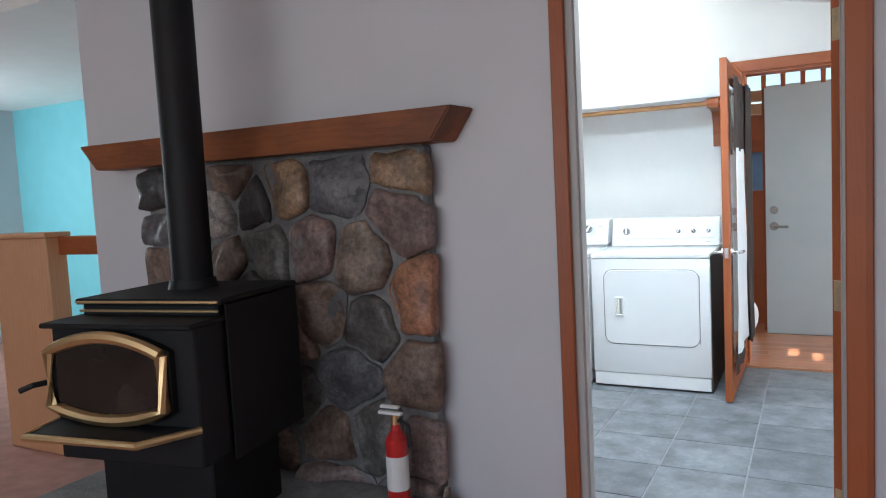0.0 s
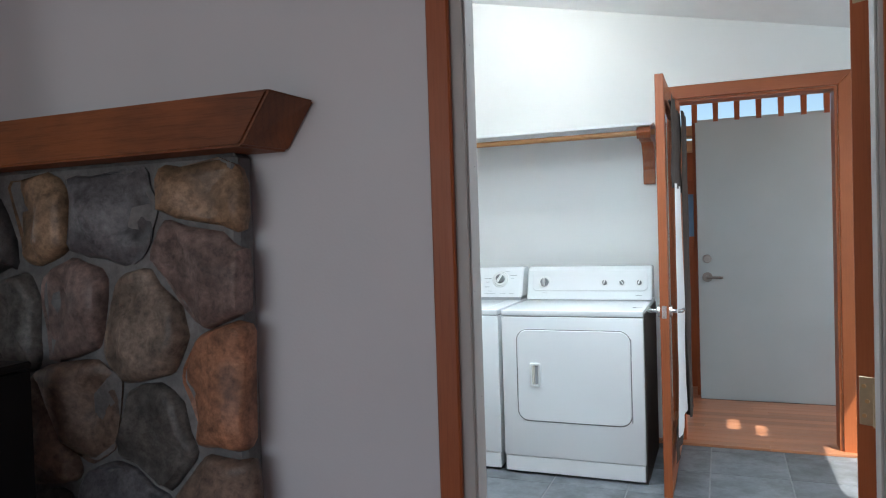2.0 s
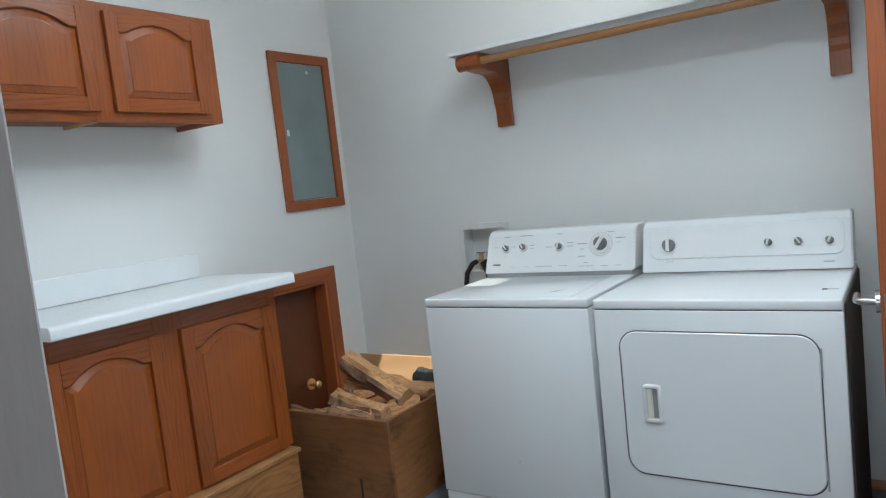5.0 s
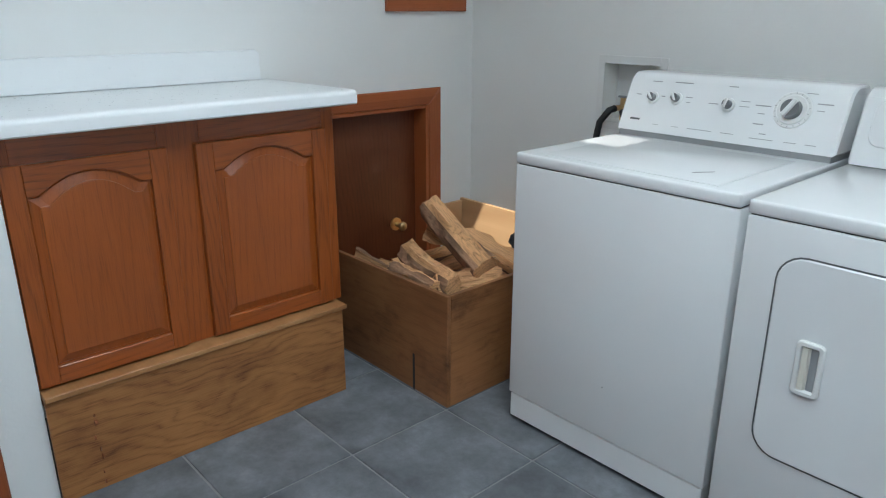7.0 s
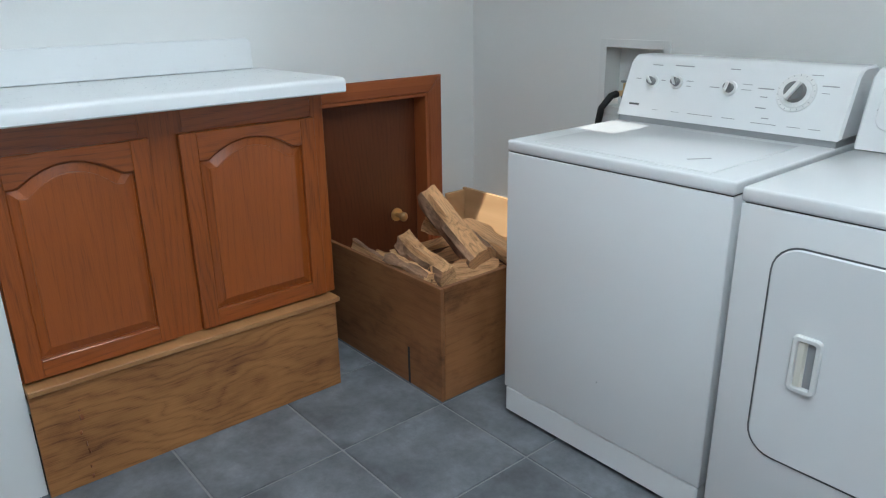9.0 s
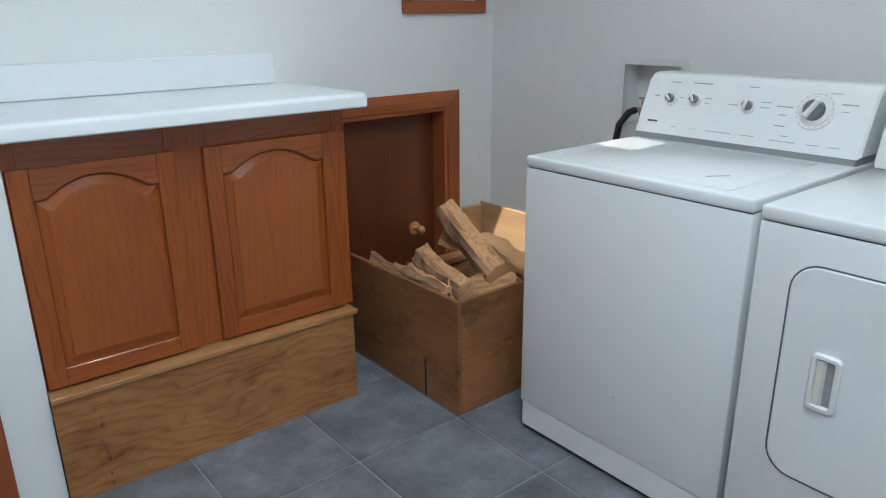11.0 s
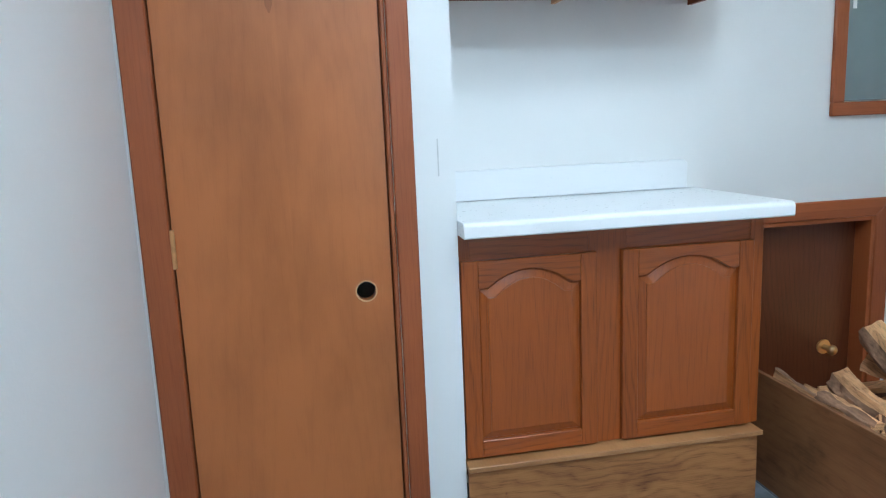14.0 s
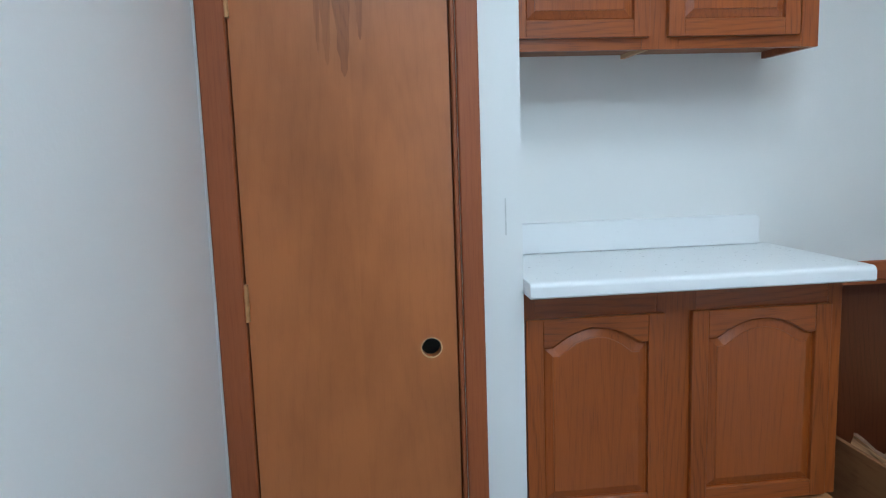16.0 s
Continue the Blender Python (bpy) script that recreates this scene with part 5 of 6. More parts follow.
def build_closet_door():
    y0, y1, h, w = CD0, CD1, CDH, 0.072
    cs = thing("closet_door_casing", (CLOSET, 0.5, 0), "stained wood casing round the closet door", "door casing", kind="structure")
    for a, b in ((y0, y0 - w), (y1 + 0.0145, y1 + w)):
        bm = bmesh.new()
        prism(bm, [(a, 0), (b, 0), (b, h + w), (a, h)], 0, CLOSET, CLOSET + 0.017, bevel=0.004)
        part("casing_leg", bm, M_TRIM, cs)
    block("jamb_edge", cs, M_TRIM, CLOSET - 0.03, CLOSET + 0.008, y1 + 0.001, y1 + 0.0125, 0, h, bevel=0.003)
    bm = bmesh.new()
    prism(bm, [(y0, h), (y1, h), (y1 + w, h + w), (y0 - w, h + w)], 0, CLOSET, CLOSET + 0.017, bevel=0.004)
    part("casing_head", bm, M_TRIMY, cs)
    block("jamb_leg", cs, M_TRIM, CLOSET - 0.1, CLOSET - 0.0005, y0 - 0.011, y0 - 0.0005, 0, h, bevel=0)
    block("jamb_leg", cs, M_TRIM, CLOSET - 0.1, CLOSET - 0.0005, y1 + 0.0005, y1 + 0.011, 0, h, bevel=0)
    dr = thing("closet_door", (CLOSET - 0.02, 0.5, 0), "honey-brown birch slab door with an empty knob hole", "door")
    hy, hz, r = 0.712, 0.868, 0.027
    ya, yb, za, zb, xf, th = y0 + 0.004, y1 - 0.004, 0.012, h - 0.004, CLOSET - 0.003, 0.035
    bm = bmesh.new()
    n = 32
    ring = lambda x, rr: [bm.verts.new((x, hy + rr * math.cos(math.tau * i / n), hz + rr * math.sin(math.tau * i / n))) for i in range(n)]
    def square(x):
        out = []
        for i in range(n):
            c, s = math.cos(math.tau * i / n), math.sin(math.tau * i / n)
            k = 0.06 / max(abs(c), abs(s))
            out.append(bm.verts.new((x, hy + k * c, hz + k * s)))
        return out
    f0, f1, b0, b1 = square(xf), ring(xf, r), ring(xf - th, r), square(xf - th)
    for p, q in ((f0, f1), (f1, b0), (b0, b1)):
        for i in range(n):
            bm.faces.new((p[i], p[(i + 1) % n], q[(i + 1) % n], q[i]))
    cuboid(bm, xf - th, xf, ya, hy - 0.06, za, zb)
    cuboid(bm, xf - th, xf, hy - 0.06, yb, za, hz - 0.06)
    cuboid(bm, xf - th, xf, hy - 0.06, yb, hz + 0.06, zb)
    if yb > hy + 0.06:
        cuboid(bm, xf - th, xf, hy + 0.06, yb, hz - 0.06, hz + 0.06)
    slab_ = part("door_slab", bm, M_BIRCH, dr)
    bm = bmesh.new()
    ra, rb = ring(xf + 0.0006, r + 0.003), ring(xf + 0.0006, r - 0.0005)
    rc = ring(xf - 0.006, r - 0.0005)
    for p, q in ((ra, rb), (rb, rc)):
        for i in range(n):
            bm.faces.new((p[i], p[(i + 1) % n], q[(i + 1) % n], q[i]))
    part("hole_edge", bm, M_PINE, slab_, "pale raw edge of the knob hole")
    # dark flames in the veneer, pointing down
    for y, w_, z0, z1 in ((0.512, 0.020, 1.60, 1.96), (0.470, 0.012, 1.63, 1.92), (0.556, 0.010, 1.69, 1.95), (0.448, 0.006, 1.66, 1.84)):
        bm = bmesh.new()
        half = [(0.0, 0.10), (0.05, 0.42), (0.12, 0.5), (0.2, 0.78), (0.32, 0.8), (0.5, 1.1), (0.75, 1.25), (1.0, 0.7)]
        prism(bm, [(y - w_ * k * (1.1 if i % 2 else 0.9), z0 + (z1 - z0) * u) for i, (u, k) in enumerate(half)] + [(y + w_ * k, z0 + (z1 - z0) * u) for u, k in half[::-1]], 0, xf - 0.001, xf + 0.0003)
        part("veneer_flame", bm, M_FLAME, slab_, "darker flame in the veneer")
    for z in (0.26, 1.02, 1.80):
        bm = bmesh.new()
        rod(bm, (CLOSET + 0.004, y0 + 0.002, z - 0.05), (CLOSET + 0.004, y0 + 0.002, z + 0.05), 0.0085, n=12)
        part("hinge", bm, M_OLDHINGE, dr, "varnished brass hinge knuckle")
    # scuffs on the wall beside the casing
    for y, z, hh in ((0.925, 1.22, 0.1),):
        sc = thing("wall_scuff", (CLOSET, y, z), "faint grey scuff on the white wall", "scuff", kind="structure")
        block("mark", sc, M_SCUFF, CLOSET + 0.0002, CLOSET + 0.0008, y - 0.002, y + 0.002, z - hh / 2, z + hh / 2, bevel=0)
    slab("closet_floor", M_OAKDK, "bare closet floor", "floor", (LEFT, CLOSET - 0.1, T, 0.871, -0.004, 0.003))


build_panel()
build_low_door()
build_closet_door()

# ---- firewood box ----


def log(name, p, q, r, seed, split=True, material=M_CUT, group="firewood"):
    lg = thing(name, p, "split firewood log with rough bark" if material is not M_CHAR else "dark charred piece of wood", "firewood", group)
    rng = random.Random(seed)
    p, q = Vector(p), Vector(q)
    d = q - p
    rot = d.to_track_quat("X", "Z").to_matrix().to_4x4() @ pose(0, 0, 0, rng.uniform(0, 360))
    own = Matrix.Translation(p) @ rot
    n, k = 18, 14
    base = []
    for i in range(n):
        a = math.tau * i / n
        rr = r * (1 + 0.12 * noise.noise((math.cos(a) * 1.5, math.sin(a) * 1.5, seed)))
        y, z = rr * math.cos(a), rr * math.sin(a)
        if split:
            z = max(z, -r * 0.15 + y * 0.25)
            y = max(y, -r * 0.45)
        base.append((y, z))
    bm = bmesh.new()
    rings = []
    bend = rng.uniform(-0.15, 0.15) * r * 3
    for j in range(k + 1):
        s = j / k
        taper = 1 - 0.12 * s + 0.10 * noise.noise((s * 3, seed, 0.5))
        row = []
        for i, (y, z) in enumerate(base):
            w = 0.24 * r * noise.noise((s * 3.2, y / r * 2.2 + seed, z / r * 2.2)) + 0.16 * r * noise.noise((s * 6, y / r * 7 + seed, z / r * 7))
            row.append(bm.verts.new(Matrix.Translation(p) @ rot @ Vector((s * d.length + 0.012 * noise.noise((y / r * 3, z / r * 3, seed + j // k)), (y * taper) + w, z * taper + w + bend * math.sin(math.pi * s)))))
        rings.append(row)
    for a, b in zip(rings, rings[1:]):
        for i in range(n):
            f = bm.faces.new((a[i], a[(i + 1) % n], b[(i + 1) % n], b[i]))
    bm.faces.new(rings[0][::-1])
    bm.faces.new(rings[-1])
    if material is M_CUT and split:
        bark = bmesh.new()
        # bark skin on the round side
        for j in range(k):
            for i in range(n):
                if base[i][1] > r * 0.72 and base[(i + 1) % n][1] > r * 0.72:
                    vs = [rings[j][i].co, rings[j][(i + 1) % n].co, rings[j + 1][(i + 1) % n].co, rings[j + 1][i].co]
                    cs = [Matrix.Translation(p) @ rot @ Vector((d.length * q / k, 0, 0)) for q in (j, j, j + 1, j + 1)]
                    bark.faces.new([bark.verts.new(v + (v - c).normalized() * 0.003) for v, c in zip(vs, cs)])
        bmesh.ops.remove_doubles(bark, verts=bark.verts, dist=0.0005)
        bark.transform(own.inverted())
        part("bark", bark, M_BARK, lg, "rough grey-brown bark", smooth=45).matrix_basis = own
    bm.transform(own.inverted())
    part("wood", bm, material, lg, smooth=32).matrix_basis = own


def build_wood_box():
    x0, x1, y0, y1, h, t = -2.295, -1.468, 2.105, 2.955, 0.405, 0.017
    bx = thing("firewood_box", ((x0 + x1) / 2, 2.53, 0), "open plywood box filled with split firewood", "wood box")
    block("front_board", bx, M_PLYX, x0, x1, y0, y0 + t, 0.0, h, bevel=0.0015)
    block("end_board", bx, M_BOXEND, x1 - t, x1, y0 + t + 0.001, y1 - t - 0.001, 0.0, h, bevel=0.0015)
    block("end_board", bx, M_PINE, x0, x0 + t, 2.83, y1 - t - 0.001, 0.0, h + 0.02, bevel=0.0015)
    block("back_board", bx, M_PINE, x0, x1, y1 - t, y1, 0.0, h + 0.03, bevel=0.0015)
    block("bottom_board", bx, M_PLYX, x0 + t + 0.001, x1 - t - 0.001, y0 + t + 0.001, y1 - t - 0.001, 0.002, 0.016, bevel=0)
    block("split_crack", bx, M_SEAM, -1.648, -1.637, y0 - 0.0008, y0 + 0.001, 0.0, 0.14, bevel=0, label="dark crack in the front board")
    nudge(bx, 0.003, -0.024)
    # hidden layers, then the logs on top
    for i, x in enumerate((-2.10, -1.98, -1.86, -1.74, -1.60)):
        log("firewood_log", (x, 2.17, 0.09), (x + 0.03, 2.75, 0.10), 0.062, 20 + i)
    for i, y in enumerate((2.2, 2.33, 2.47, 2.62, 2.76)):
        log("firewood_log", (-2.15, y, 0.215), (-1.58, y + 0.02, 0.20), 0.062, 40 + i)
    for i, x in enumerate((-2.08, -1.95, -1.80, -1.66)):
        log("firewood_log", (x, 2.32, 0.285), (x + 0.02, 2.80, 0.285), 0.05, 60 + i)
    log("firewood_log", (-1.985, 2.49, 0.515), (-1.54, 2.35, 0.405), 0.066, 3)
    log("firewood_log", (-1.99, 2.45, 0.405), (-1.62, 2.43, 0.375), 0.055, 23)
    log("firewood_log", (-1.93, 2.32, 0.385), (-1.56, 2.22, 0.375), 0.056, 8)
    log("firewood_log", (-1.62, 2.17, 0.392), (-1.515, 2.38, 0.40), 0.052, 5)
    log("firewood_log", (-1.90, 2.58, 0.425), (-1.52, 2.52, 0.40), 0.066, 11)
    log("firewood_log", (-1.84, 2.16, 0.375), (-1.60, 2.15, 0.37), 0.034, 14)
    log("firewood_log", (-2.10, 2.18, 0.37), (-1.78, 2.15, 0.365), 0.024, 15)
    log("firewood_log", (-1.98, 2.22, 0.36), (-1.70, 2.20, 0.385), 0.028, 16)
    log("charred_log", (-1.80, 2.80, 0.36), (-1.56, 2.74, 0.38), 0.055, 17, split=False, material=M_CHAR)


build_wood_box()

# ---- door to the porch, and the porch ----


def sheet(bm, x, y0, y1, z0, z1, folds, depth, ny=40, nz=18, drift=0.0, seed=0.0, wave=0.012):
    """Hanging cloth with thickness in the plane across x, with folds along y."""
    front, back = [], []
    for j in range(nz + 1):
        s = j / nz
        z = z1 + (z0 - z1) * s
        ra, rb = [], []
        for i in range(ny + 1):
            u = i / ny
            y = y0 + (y1 - y0) * u + wave * noise.noise((s * 3, u * 2, seed)) + drift * s * s
            off = depth * math.sin(u * folds * math.tau + 0.8 * math.sin(s * 3 + seed)) * (0.5 + 0.5 * s) + 0.008 * noise.noise((u * 5, s * 4, seed))
            ra.append(bm.verts.new((x + off, y, z + 0.01 * noise.noise((u * 4, 0, seed)))))
            rb.append(bm.verts.new((x + off - 0.0025, y, z + 0.01 * noise.noise((u * 4, 0, seed)))))
        front.append(ra)
        back.append(rb)
    for g, flip in ((front, False), (back, True)):
        for j in range(nz):
            for i in range(ny):
                q = (g[j][i], g[j][i + 1], g[j + 1][i + 1], g[j + 1][i])
                bm.faces.new(q[::-1] if flip else q)
    rim = [[g[0][i] for i in range(ny + 1)] + [g[j][ny] for j in range(1, nz + 1)] + [g[nz][i] for i in range(ny - 1, -1, -1)] + [g[j][0] for j in range(nz - 1, 0, -1)] for g in (front, back)]
    n = len(rim[0])
    for i in range(n):
        bm.faces.new((rim[0][i], rim[0][(i + 1) % n], rim[1][(i + 1) % n], rim[1][i]))


def build_porch_door():
    xa, xb, ya, yb, h = 0.262, 0.302, 2.00, 2.955, 2.035
    d = thing("open_glass_door", ((xa + xb) / 2, 2.95, 0), "stained wood glazed door standing open with cloth over the glass", "door")
    st = 0.105
    block("lock_stile", d, M_TRIM, xa, xb, ya, ya + st, 0.012, h, bevel=0.003)
    block("hinge_stile", d, M_TRIM, xa, xb, yb - st, yb, 0.012, h, bevel=0.003)
    block("top_rail", d, M_TRIMY, xa, xb, ya + st, yb - st, h - 0.105, h, bevel=0.003)
    block("bottom_rail", d, M_TRIMY, xa, xb, ya + st, yb - st, 0.012, 0.22, bevel=0.003)
    g = block("pane", d, M_GLASS, (xa + xb) / 2 - 0.003, (xa + xb) / 2 + 0.003, ya + st, yb - st, 0.22, h - 0.105, bevel=0)
    g.visible_shadow = False
    z = 0.905
    bm = bmesh.new()
    rod(bm, (xb, ya + 0.06, z), (xb + 0.012, ya + 0.06, z), 0.03, n=20)
    rod(bm, (xa - 0.012, ya + 0.06, z), (xa, ya + 0.06, z), 0.03, n=20)
    lk = part("lever_set", bm, M_CHROME, d, "satin chrome lever handle", smooth=40)
    bm = bmesh.new()
    tube(bm, [(xb + 0.01, ya + 0.06, z), (xb + 0.05, ya + 0.06, z), (xb + 0.058, ya + 0.075, z), (xb + 0.06, ya + 0.16, z - 0.003)], 0.0095)
    part("lever", bm, M_CHROME, lk, smooth=60)
    bm = bmesh.new()
    tube(bm, [(xa - 0.01, ya + 0.06, z), (xa - 0.05, ya + 0.06, z), (xa - 0.058, ya + 0.075, z), (xa - 0.06, ya + 0.16, z - 0.003)], 0.0095)
    part("lever", bm, M_CHROME, lk, smooth=60)
    block("latch_plate", lk, M_CHROME, xa + 0.009, xb - 0.009, ya - 0.0015, ya + 0.001, z - 0.03, z + 0.03, bevel=0)
    # cloth on the room side of the glass
    cu = thing("brown_door_curtain", (xb + 0.02, 2.5, 1.9), "dark brown cloth curtain gathered over the door glass", "curtain")
    bm = bmesh.new()
    sheet(bm, xb + 0.030, 2.05, 2.86, 1.50, 1.94, 5, 0.010, seed=1.3)
    part("valance", bm, M_BROWNCLOTH, cu, smooth=60)
    bm = bmesh.new()
    sheet(bm, xb + 0.055, 2.58, 2.90, 0.26, 1.94, 3, 0.016, seed=4.1, nz=30)
    part("curtain_panel", bm, M_BROWNCLOTH, cu, smooth=60)
    bm = bmesh.new()
    sheet(bm, xb + 0.022, 2.06, 2.64, 0.16, 0.34, 2, 0.006, seed=2.2)
    part("lower_edge", bm, M_BROWNCLOTH, cu, smooth=60)
    bm = bmesh.new()
    rod(bm, (xb + 0.02, 2.07, 1.915), (xb + 0.02, 2.90, 1.915), 0.006, n=10)
    part("curtain_rod", bm, M_BROWNCLOTH, cu)
    wc = thing("white_door_cloth", (xb + 0.025, 2.35, 1.5), "white cloth panel hung over the door glass", "curtain")
    bm = bmesh.new()
    sheet(bm, xb + 0.040, 2.035, 2.62, 0.30, 1.52, 1.5, 0.008, seed=7.7)
    part("cloth", bm, M_WHITECLOTH, wc, smooth=60)
    # frame of the doorway
    casing("porch_door_casing", "", "stained casing round the porch doorway", DX0, DX1, DH, BACK, 0.018, 0.078)
    jb = thing("porch_door_jamb", (0.75, BACK + 0.07, 0), "stained wooden jamb of the porch doorway", "door jamb", kind="structure")
    block("jamb_leg", jb, M_TRIM, DX0 + 0.0005, DX0 + 0.016, BACK - 0.001, BACK + 0.141, 0, DH, bevel=0)
    block("jamb_leg", jb, M_TRIM, DX1 - 0.016, DX1 - 0.0005, BACK - 0.001, BACK + 0.141, 0, DH, bevel=0)
    block("jamb_head", jb, M_TRIMX, DX0 + 0.016, DX1 - 0.016, BACK - 0.001, BACK + 0.141, DH - 0.016, DH - 0.0005, bevel=0)


def build_porch():
    slab("porch_subfloor", M_OAKDK, "wooden porch subfloor", "floor", (-1.2, 3.2, 2.937, 5.3, -0.12, -0.002))
    # This unseen wall is added to stop sun reaching the grey door.
    slab("porch_wall_south", M_TRIM, "brown wall added out of view to block sun beside the house", "wall", (2.05, 3.3, BACK, BACK + 0.14, -0.12, 2.62))
    slab("porch_wall_west", M_TRIM, "brown boarded porch wall", "wall", (-1.3, -1.2, 3.14, 5.3, -0.12, 2.7))
    gd = thing("grey_steel_door", (0.39, 4.18, 0.02), "pale grey steel door with chrome knob and deadbolt", "door")
    block("door_slab", gd, M_GREYDOOR, 0.388, 1.315, 4.16, 4.205, 0.022, 2.095, bevel=0.003)
    block("sweep", gd, M_BLACK, 0.39, 1.315, 4.158, 4.207, 0.004, 0.021, bevel=0)
    bm = bmesh.new()
    rod(bm, (0.452, 4.16, 1.067), (0.452, 4.145, 1.067), 0.032, 0.028, n=24)
    rod(bm, (0.452, 4.147, 1.067), (0.452, 4.135, 1.067), 0.014, n=12)
    part("deadbolt", bm, M_DARKCHROME, gd, smooth=40)
    bm = bmesh.new()
    rod(bm, (0.452, 4.16, 0.932), (0.452, 4.148, 0.932), 0.036, n=24)
    rod(bm, (0.452, 4.15, 0.932), (0.452, 4.115, 0.932), 0.012, n=14)
    kn = part("knob_rose", bm, M_DARKCHROME, gd, smooth=40)
    bm = bmesh.new()
    tube(bm, [(0.452, 4.115, 0.932), (0.47, 4.112, 0.932), (0.56, 4.115, 0.928)], 0.010)
    part("lever", bm, M_DARKCHROME, kn, smooth=60)
    nudge(gd, -0.012, -0.06, -0.008)
    # outer wall of the porch behind the grey door
    pf = thing("porch_outer_wall", (0.5, 4.5, 0), "brown timber porch wall with open bays", "porch wall", kind="structure")
    block("sill_boarding", pf, M_TRIM, -1.2, 3.2, 4.52, 4.56, -0.12, 1.22, bevel=0.002)
    block("upper_boarding", pf, M_TRIMX, -1.2, 3.2, 4.52, 4.56, 1.56, 1.89, bevel=0.002)
    block("lower_plate", pf, M_PINE, -1.2, 3.2, 4.44, 4.58, 1.895, 1.98, bevel=0.003)
    block("top_plate", pf, M_PINE, -1.2, 3.2, 4.40, 4.60, 2.01, 2.09, bevel=0.003)
    block("corner_post", pf, M_TRIM, 0.35, 0.385, 4.22, 4.26, 0.0, 2.30, bevel=0.003)
    tp = thing("blue_tarpaulin", (0.3, 4.6, 1.2), "blue tarpaulin stretched behind the porch rail", "tarpaulin")
    block("tarp", tp, M_BLUE, -1.2, 3.2, 4.565, 4.570, 1.20, 1.58, bevel=0)
    rf = thing("slatted_transom", (0.9, 4.09, 2.07), "row of upright wooden slats above the grey door", "transom", kind="structure")
    block("transom_rail", rf, M_TRIMX, -0.4, 2.4, 4.06, 4.14, 2.55, 2.62, bevel=0.002)
    for i in range(-5, 13):
        x = 0.375 + i * 0.145
        bm = bmesh.new()
        prism(bm, [(x - 0.017, 2.068 if i >= 0 else 2.02), (x + 0.017, 2.068 if i >= 0 else 2.02), (x + 0.027, 2.55), (x - 0.027, 2.55)], 1, 4.08, 4.12, bevel=0.001)
        part("slat", bm, M_TRIM, rf)
    # Overhead cover added out of view as a sun block for the porch.
    slab("porch_soffit", M_PINE, "boarded cover added unseen to keep sun off the porch", "soffit", (-1.3, 3.3, 3.14, 4.06, 2.62, 2.68))
    bg = thing("white_bag", (0.19, 4.1, 0), "white plastic bag slumped on the porch floor", "bag")
    bm = bmesh.new()
    bmesh.ops.create_icosphere(bm, subdivisions=3, radius=0.15, matrix=Matrix.Translation((0.19, 4.1, 0.15)) @ Matrix.Diagonal((0.75, 0.7, 1.1, 1)))
    for v in bm.verts:
        v.co += Vector((1, 1, 0.6)) * 0.03 * noise.noise(v.co * 9)
        v.co.z = max(v.co.z, 0.004)
    part("bag", bm, M_WHITECLOTH, bg, smooth=60)


def build_fixture():
    fx = thing("fluorescent_fixture", (-0.65, 2.2, 2.70), "white ceiling batten with a lit fluorescent tube", "ceiling light")
    m = Matrix.Translation((-0.03, 2.2, TOP + 0.03 * RISE)) @ pose(0, 0, 0, 0, math.degrees(math.atan(RISE)), 0)
    block("housing", fx, M_PLASTIC, -1.22, 0.0, -0.05, 0.05, -0.04, -0.001, bevel=0.004, m=m)
    bm = bmesh.new()
    rod(bm, m @ Vector((-1.18, 0, -0.062)), m @ Vector((-0.04, 0, -0.062)), 0.018, n=16)
    part("tube", bm, M_TUBE, fx, "lit tube", smooth=60)
    for u in (-1.2, -0.02):
        block("end_cap", fx, M_PLASTIC, u - 0.015, u + 0.015, -0.03, 0.03, -0.085, -0.04, bevel=0.003, m=m)


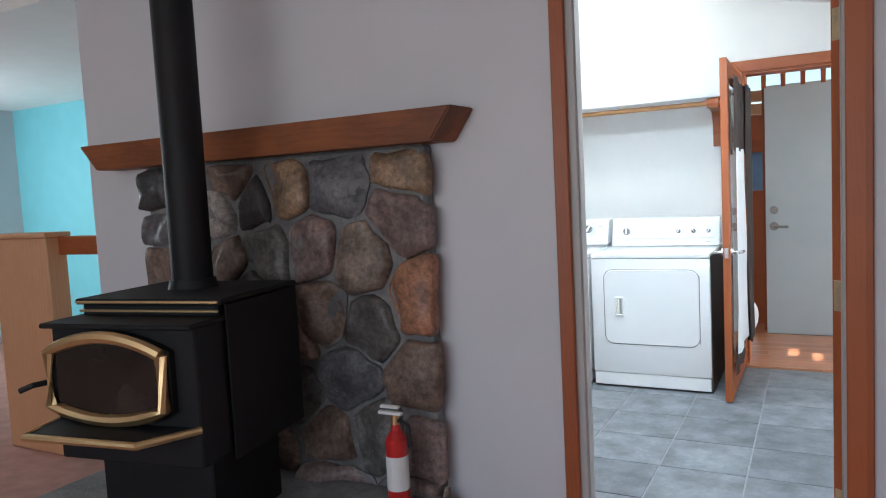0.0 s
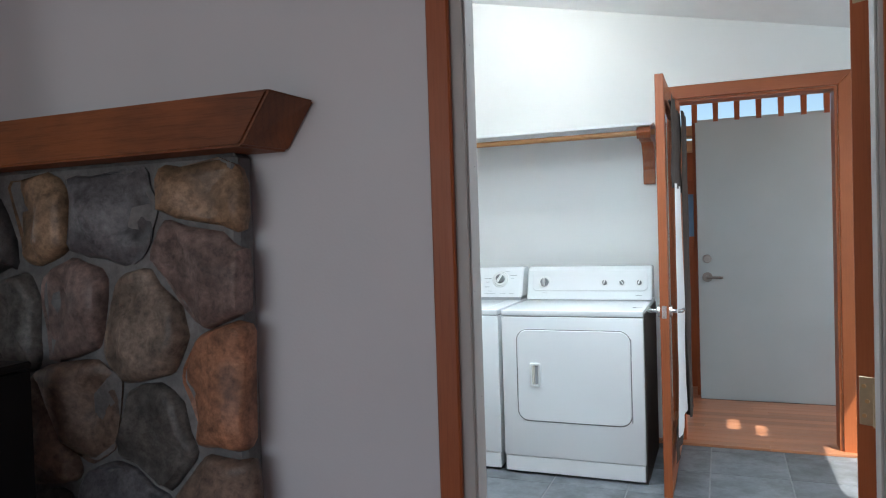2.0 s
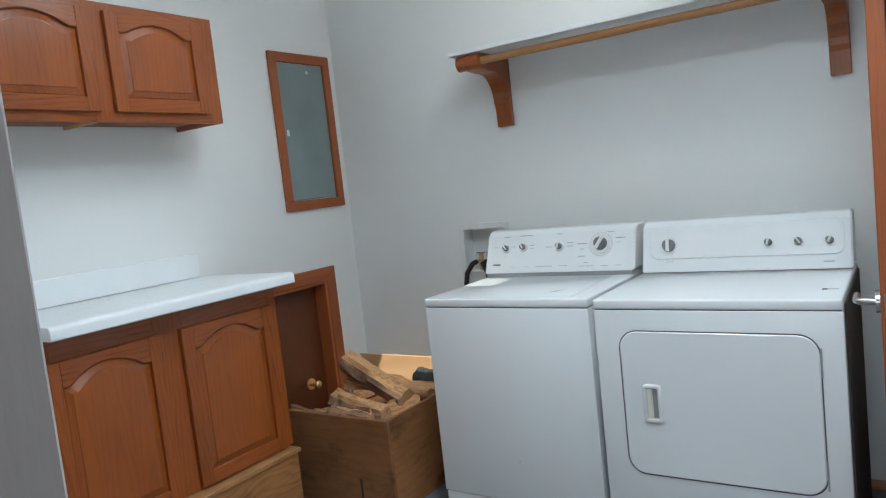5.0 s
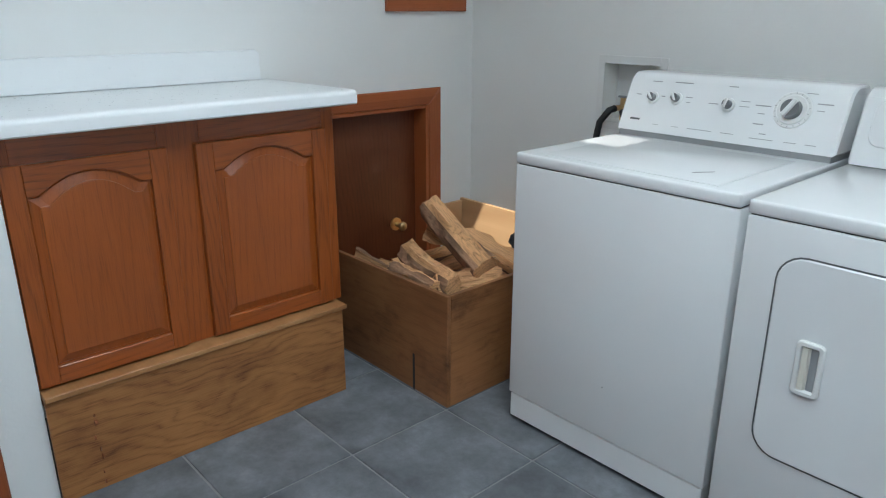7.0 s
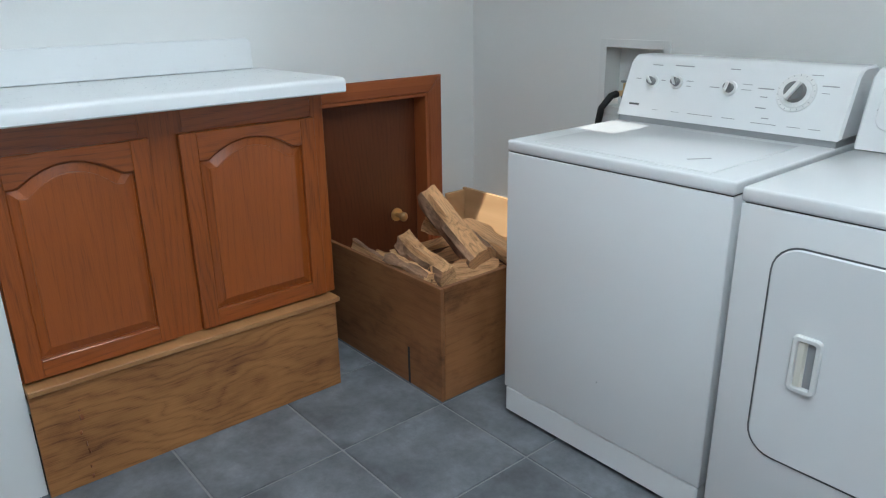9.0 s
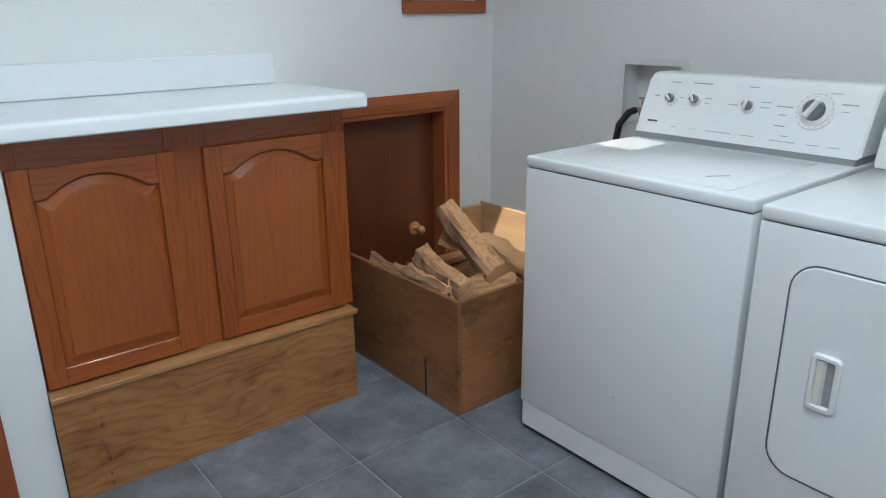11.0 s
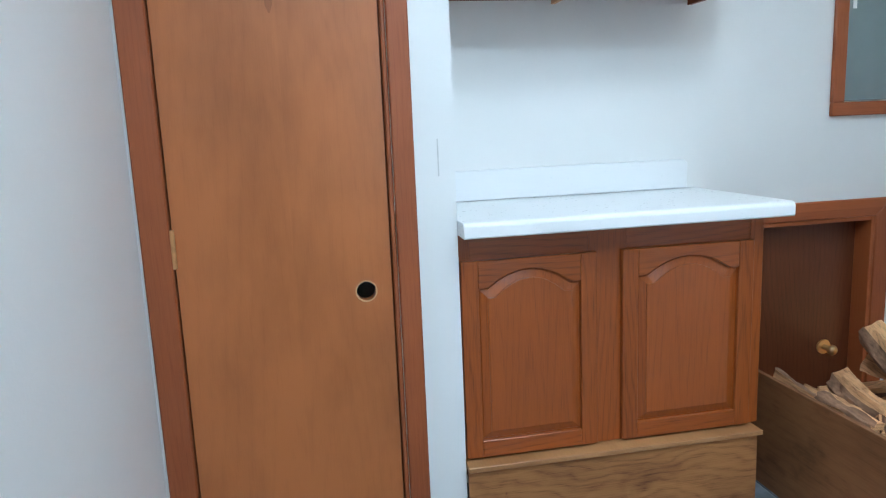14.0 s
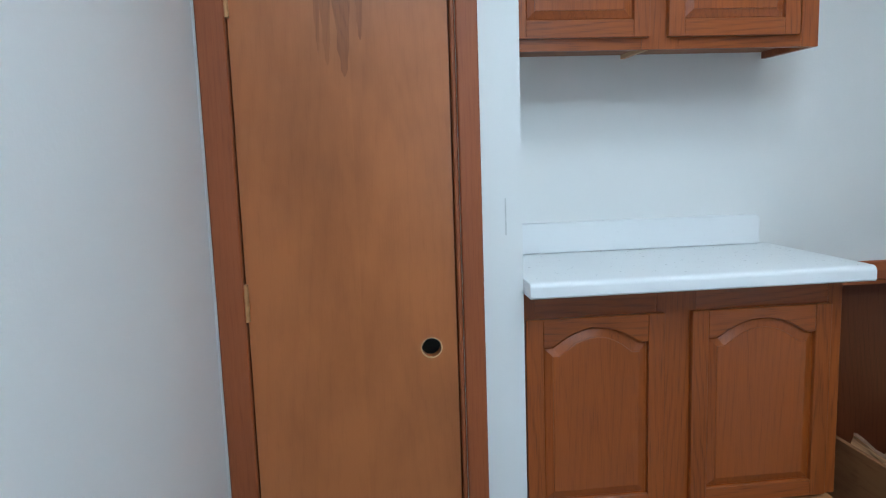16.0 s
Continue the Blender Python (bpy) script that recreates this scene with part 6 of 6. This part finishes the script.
def build_windows():
    """An unseen window, added as an opening for side daylight."""
    ws = thing("unseen_window", (RIGHT, 1.7, 0.95), "plain laundry window added out of view, in a stained frame", "window", kind="structure")
    for a, b, c, d in ((1.15, 1.20, 0.95, 2.10), (2.20, 2.25, 0.95, 2.10), (1.20, 2.20, 0.95, 1.0), (1.20, 2.20, 2.05, 2.10)):
        block("window_frame", ws, M_TRIM, RIGHT + 0.03, RIGHT + 0.08, a, b, c, d, bevel=0.002)
    g = block("pane", ws, M_GLASS, RIGHT + 0.052, RIGHT + 0.056, 1.20, 2.20, 1.0, 2.05, bevel=0)
    g.visible_shadow = False


build_porch_door()
build_porch()
build_fixture()
build_windows()

# ---- floor pieces ----


def lay_tiles():
    floor = bpy.data.objects["floor_laundry"]
    s, gap = 0.385, 0.007
    bm = bmesh.new()
    cuboid(bm, -s / 2 + gap / 2, s / 2 - gap / 2, -s / 2 + gap / 2, s / 2 - gap / 2, -0.006, 0.0, 0.0015)
    me = mesh("tile", bm, M_TILE)
    ox, oy = -1.462, 1.689
    shapes = {}
    for i in range(-3, 12):
        for j in range(-6, 4):
            x0, x1 = max(ox + i * s, LEFT), min(ox + (i + 1) * s, RIGHT)
            y0, y1 = max(oy + j * s, 0.0), min(oy + (j + 1) * s, 2.93)
            if x1 - x0 < 0.03 or y1 - y0 < 0.03:
                continue
            w, d = round(x1 - x0, 3), round(y1 - y0, 3)
            if (w, d) not in shapes:
                bm = bmesh.new()
                cuboid(bm, -w / 2 + gap / 2, w / 2 - gap / 2, -d / 2 + gap / 2, d / 2 - gap / 2, -0.006, 0.0, 0.0015)
                shapes[(w, d)] = mesh("tile", bm, M_TILE)
            ob = new("tile", shapes[(w, d)])
            ob.location = ((x0 + x1) / 2, (y0 + y1) / 2, 0)
            ob.parent = floor


def lay_boards():
    floor = bpy.data.objects["porch_subfloor"]
    rng = random.Random(9)
    shapes = {}
    for j in range(30):
        y = 2.937 + j * 0.078
        x = -1.2 - rng.uniform(0, 0.9)
        while x < 3.2:
            ln = rng.choice((0.9, 1.2, 1.5))
            a, b = max(x, -1.2), min(x + ln, 3.2)
            x += ln
            if b - a < 0.05:
                continue
            key = round(b - a, 2)
            if key not in shapes:
                bm = bmesh.new()
                cuboid(bm, -(b - a) / 2 + 0.0006, (b - a) / 2 - 0.0006, 0.0006, 0.0774, -0.002, 0.012, 0.001)
                shapes[key] = mesh("floorboard", bm, M_FLOORWD)
            ob = new("floorboard", shapes[key])
            ob.location = ((a + b) / 2, y, 0)
            ob.parent = floor


lay_tiles()
lay_boards()
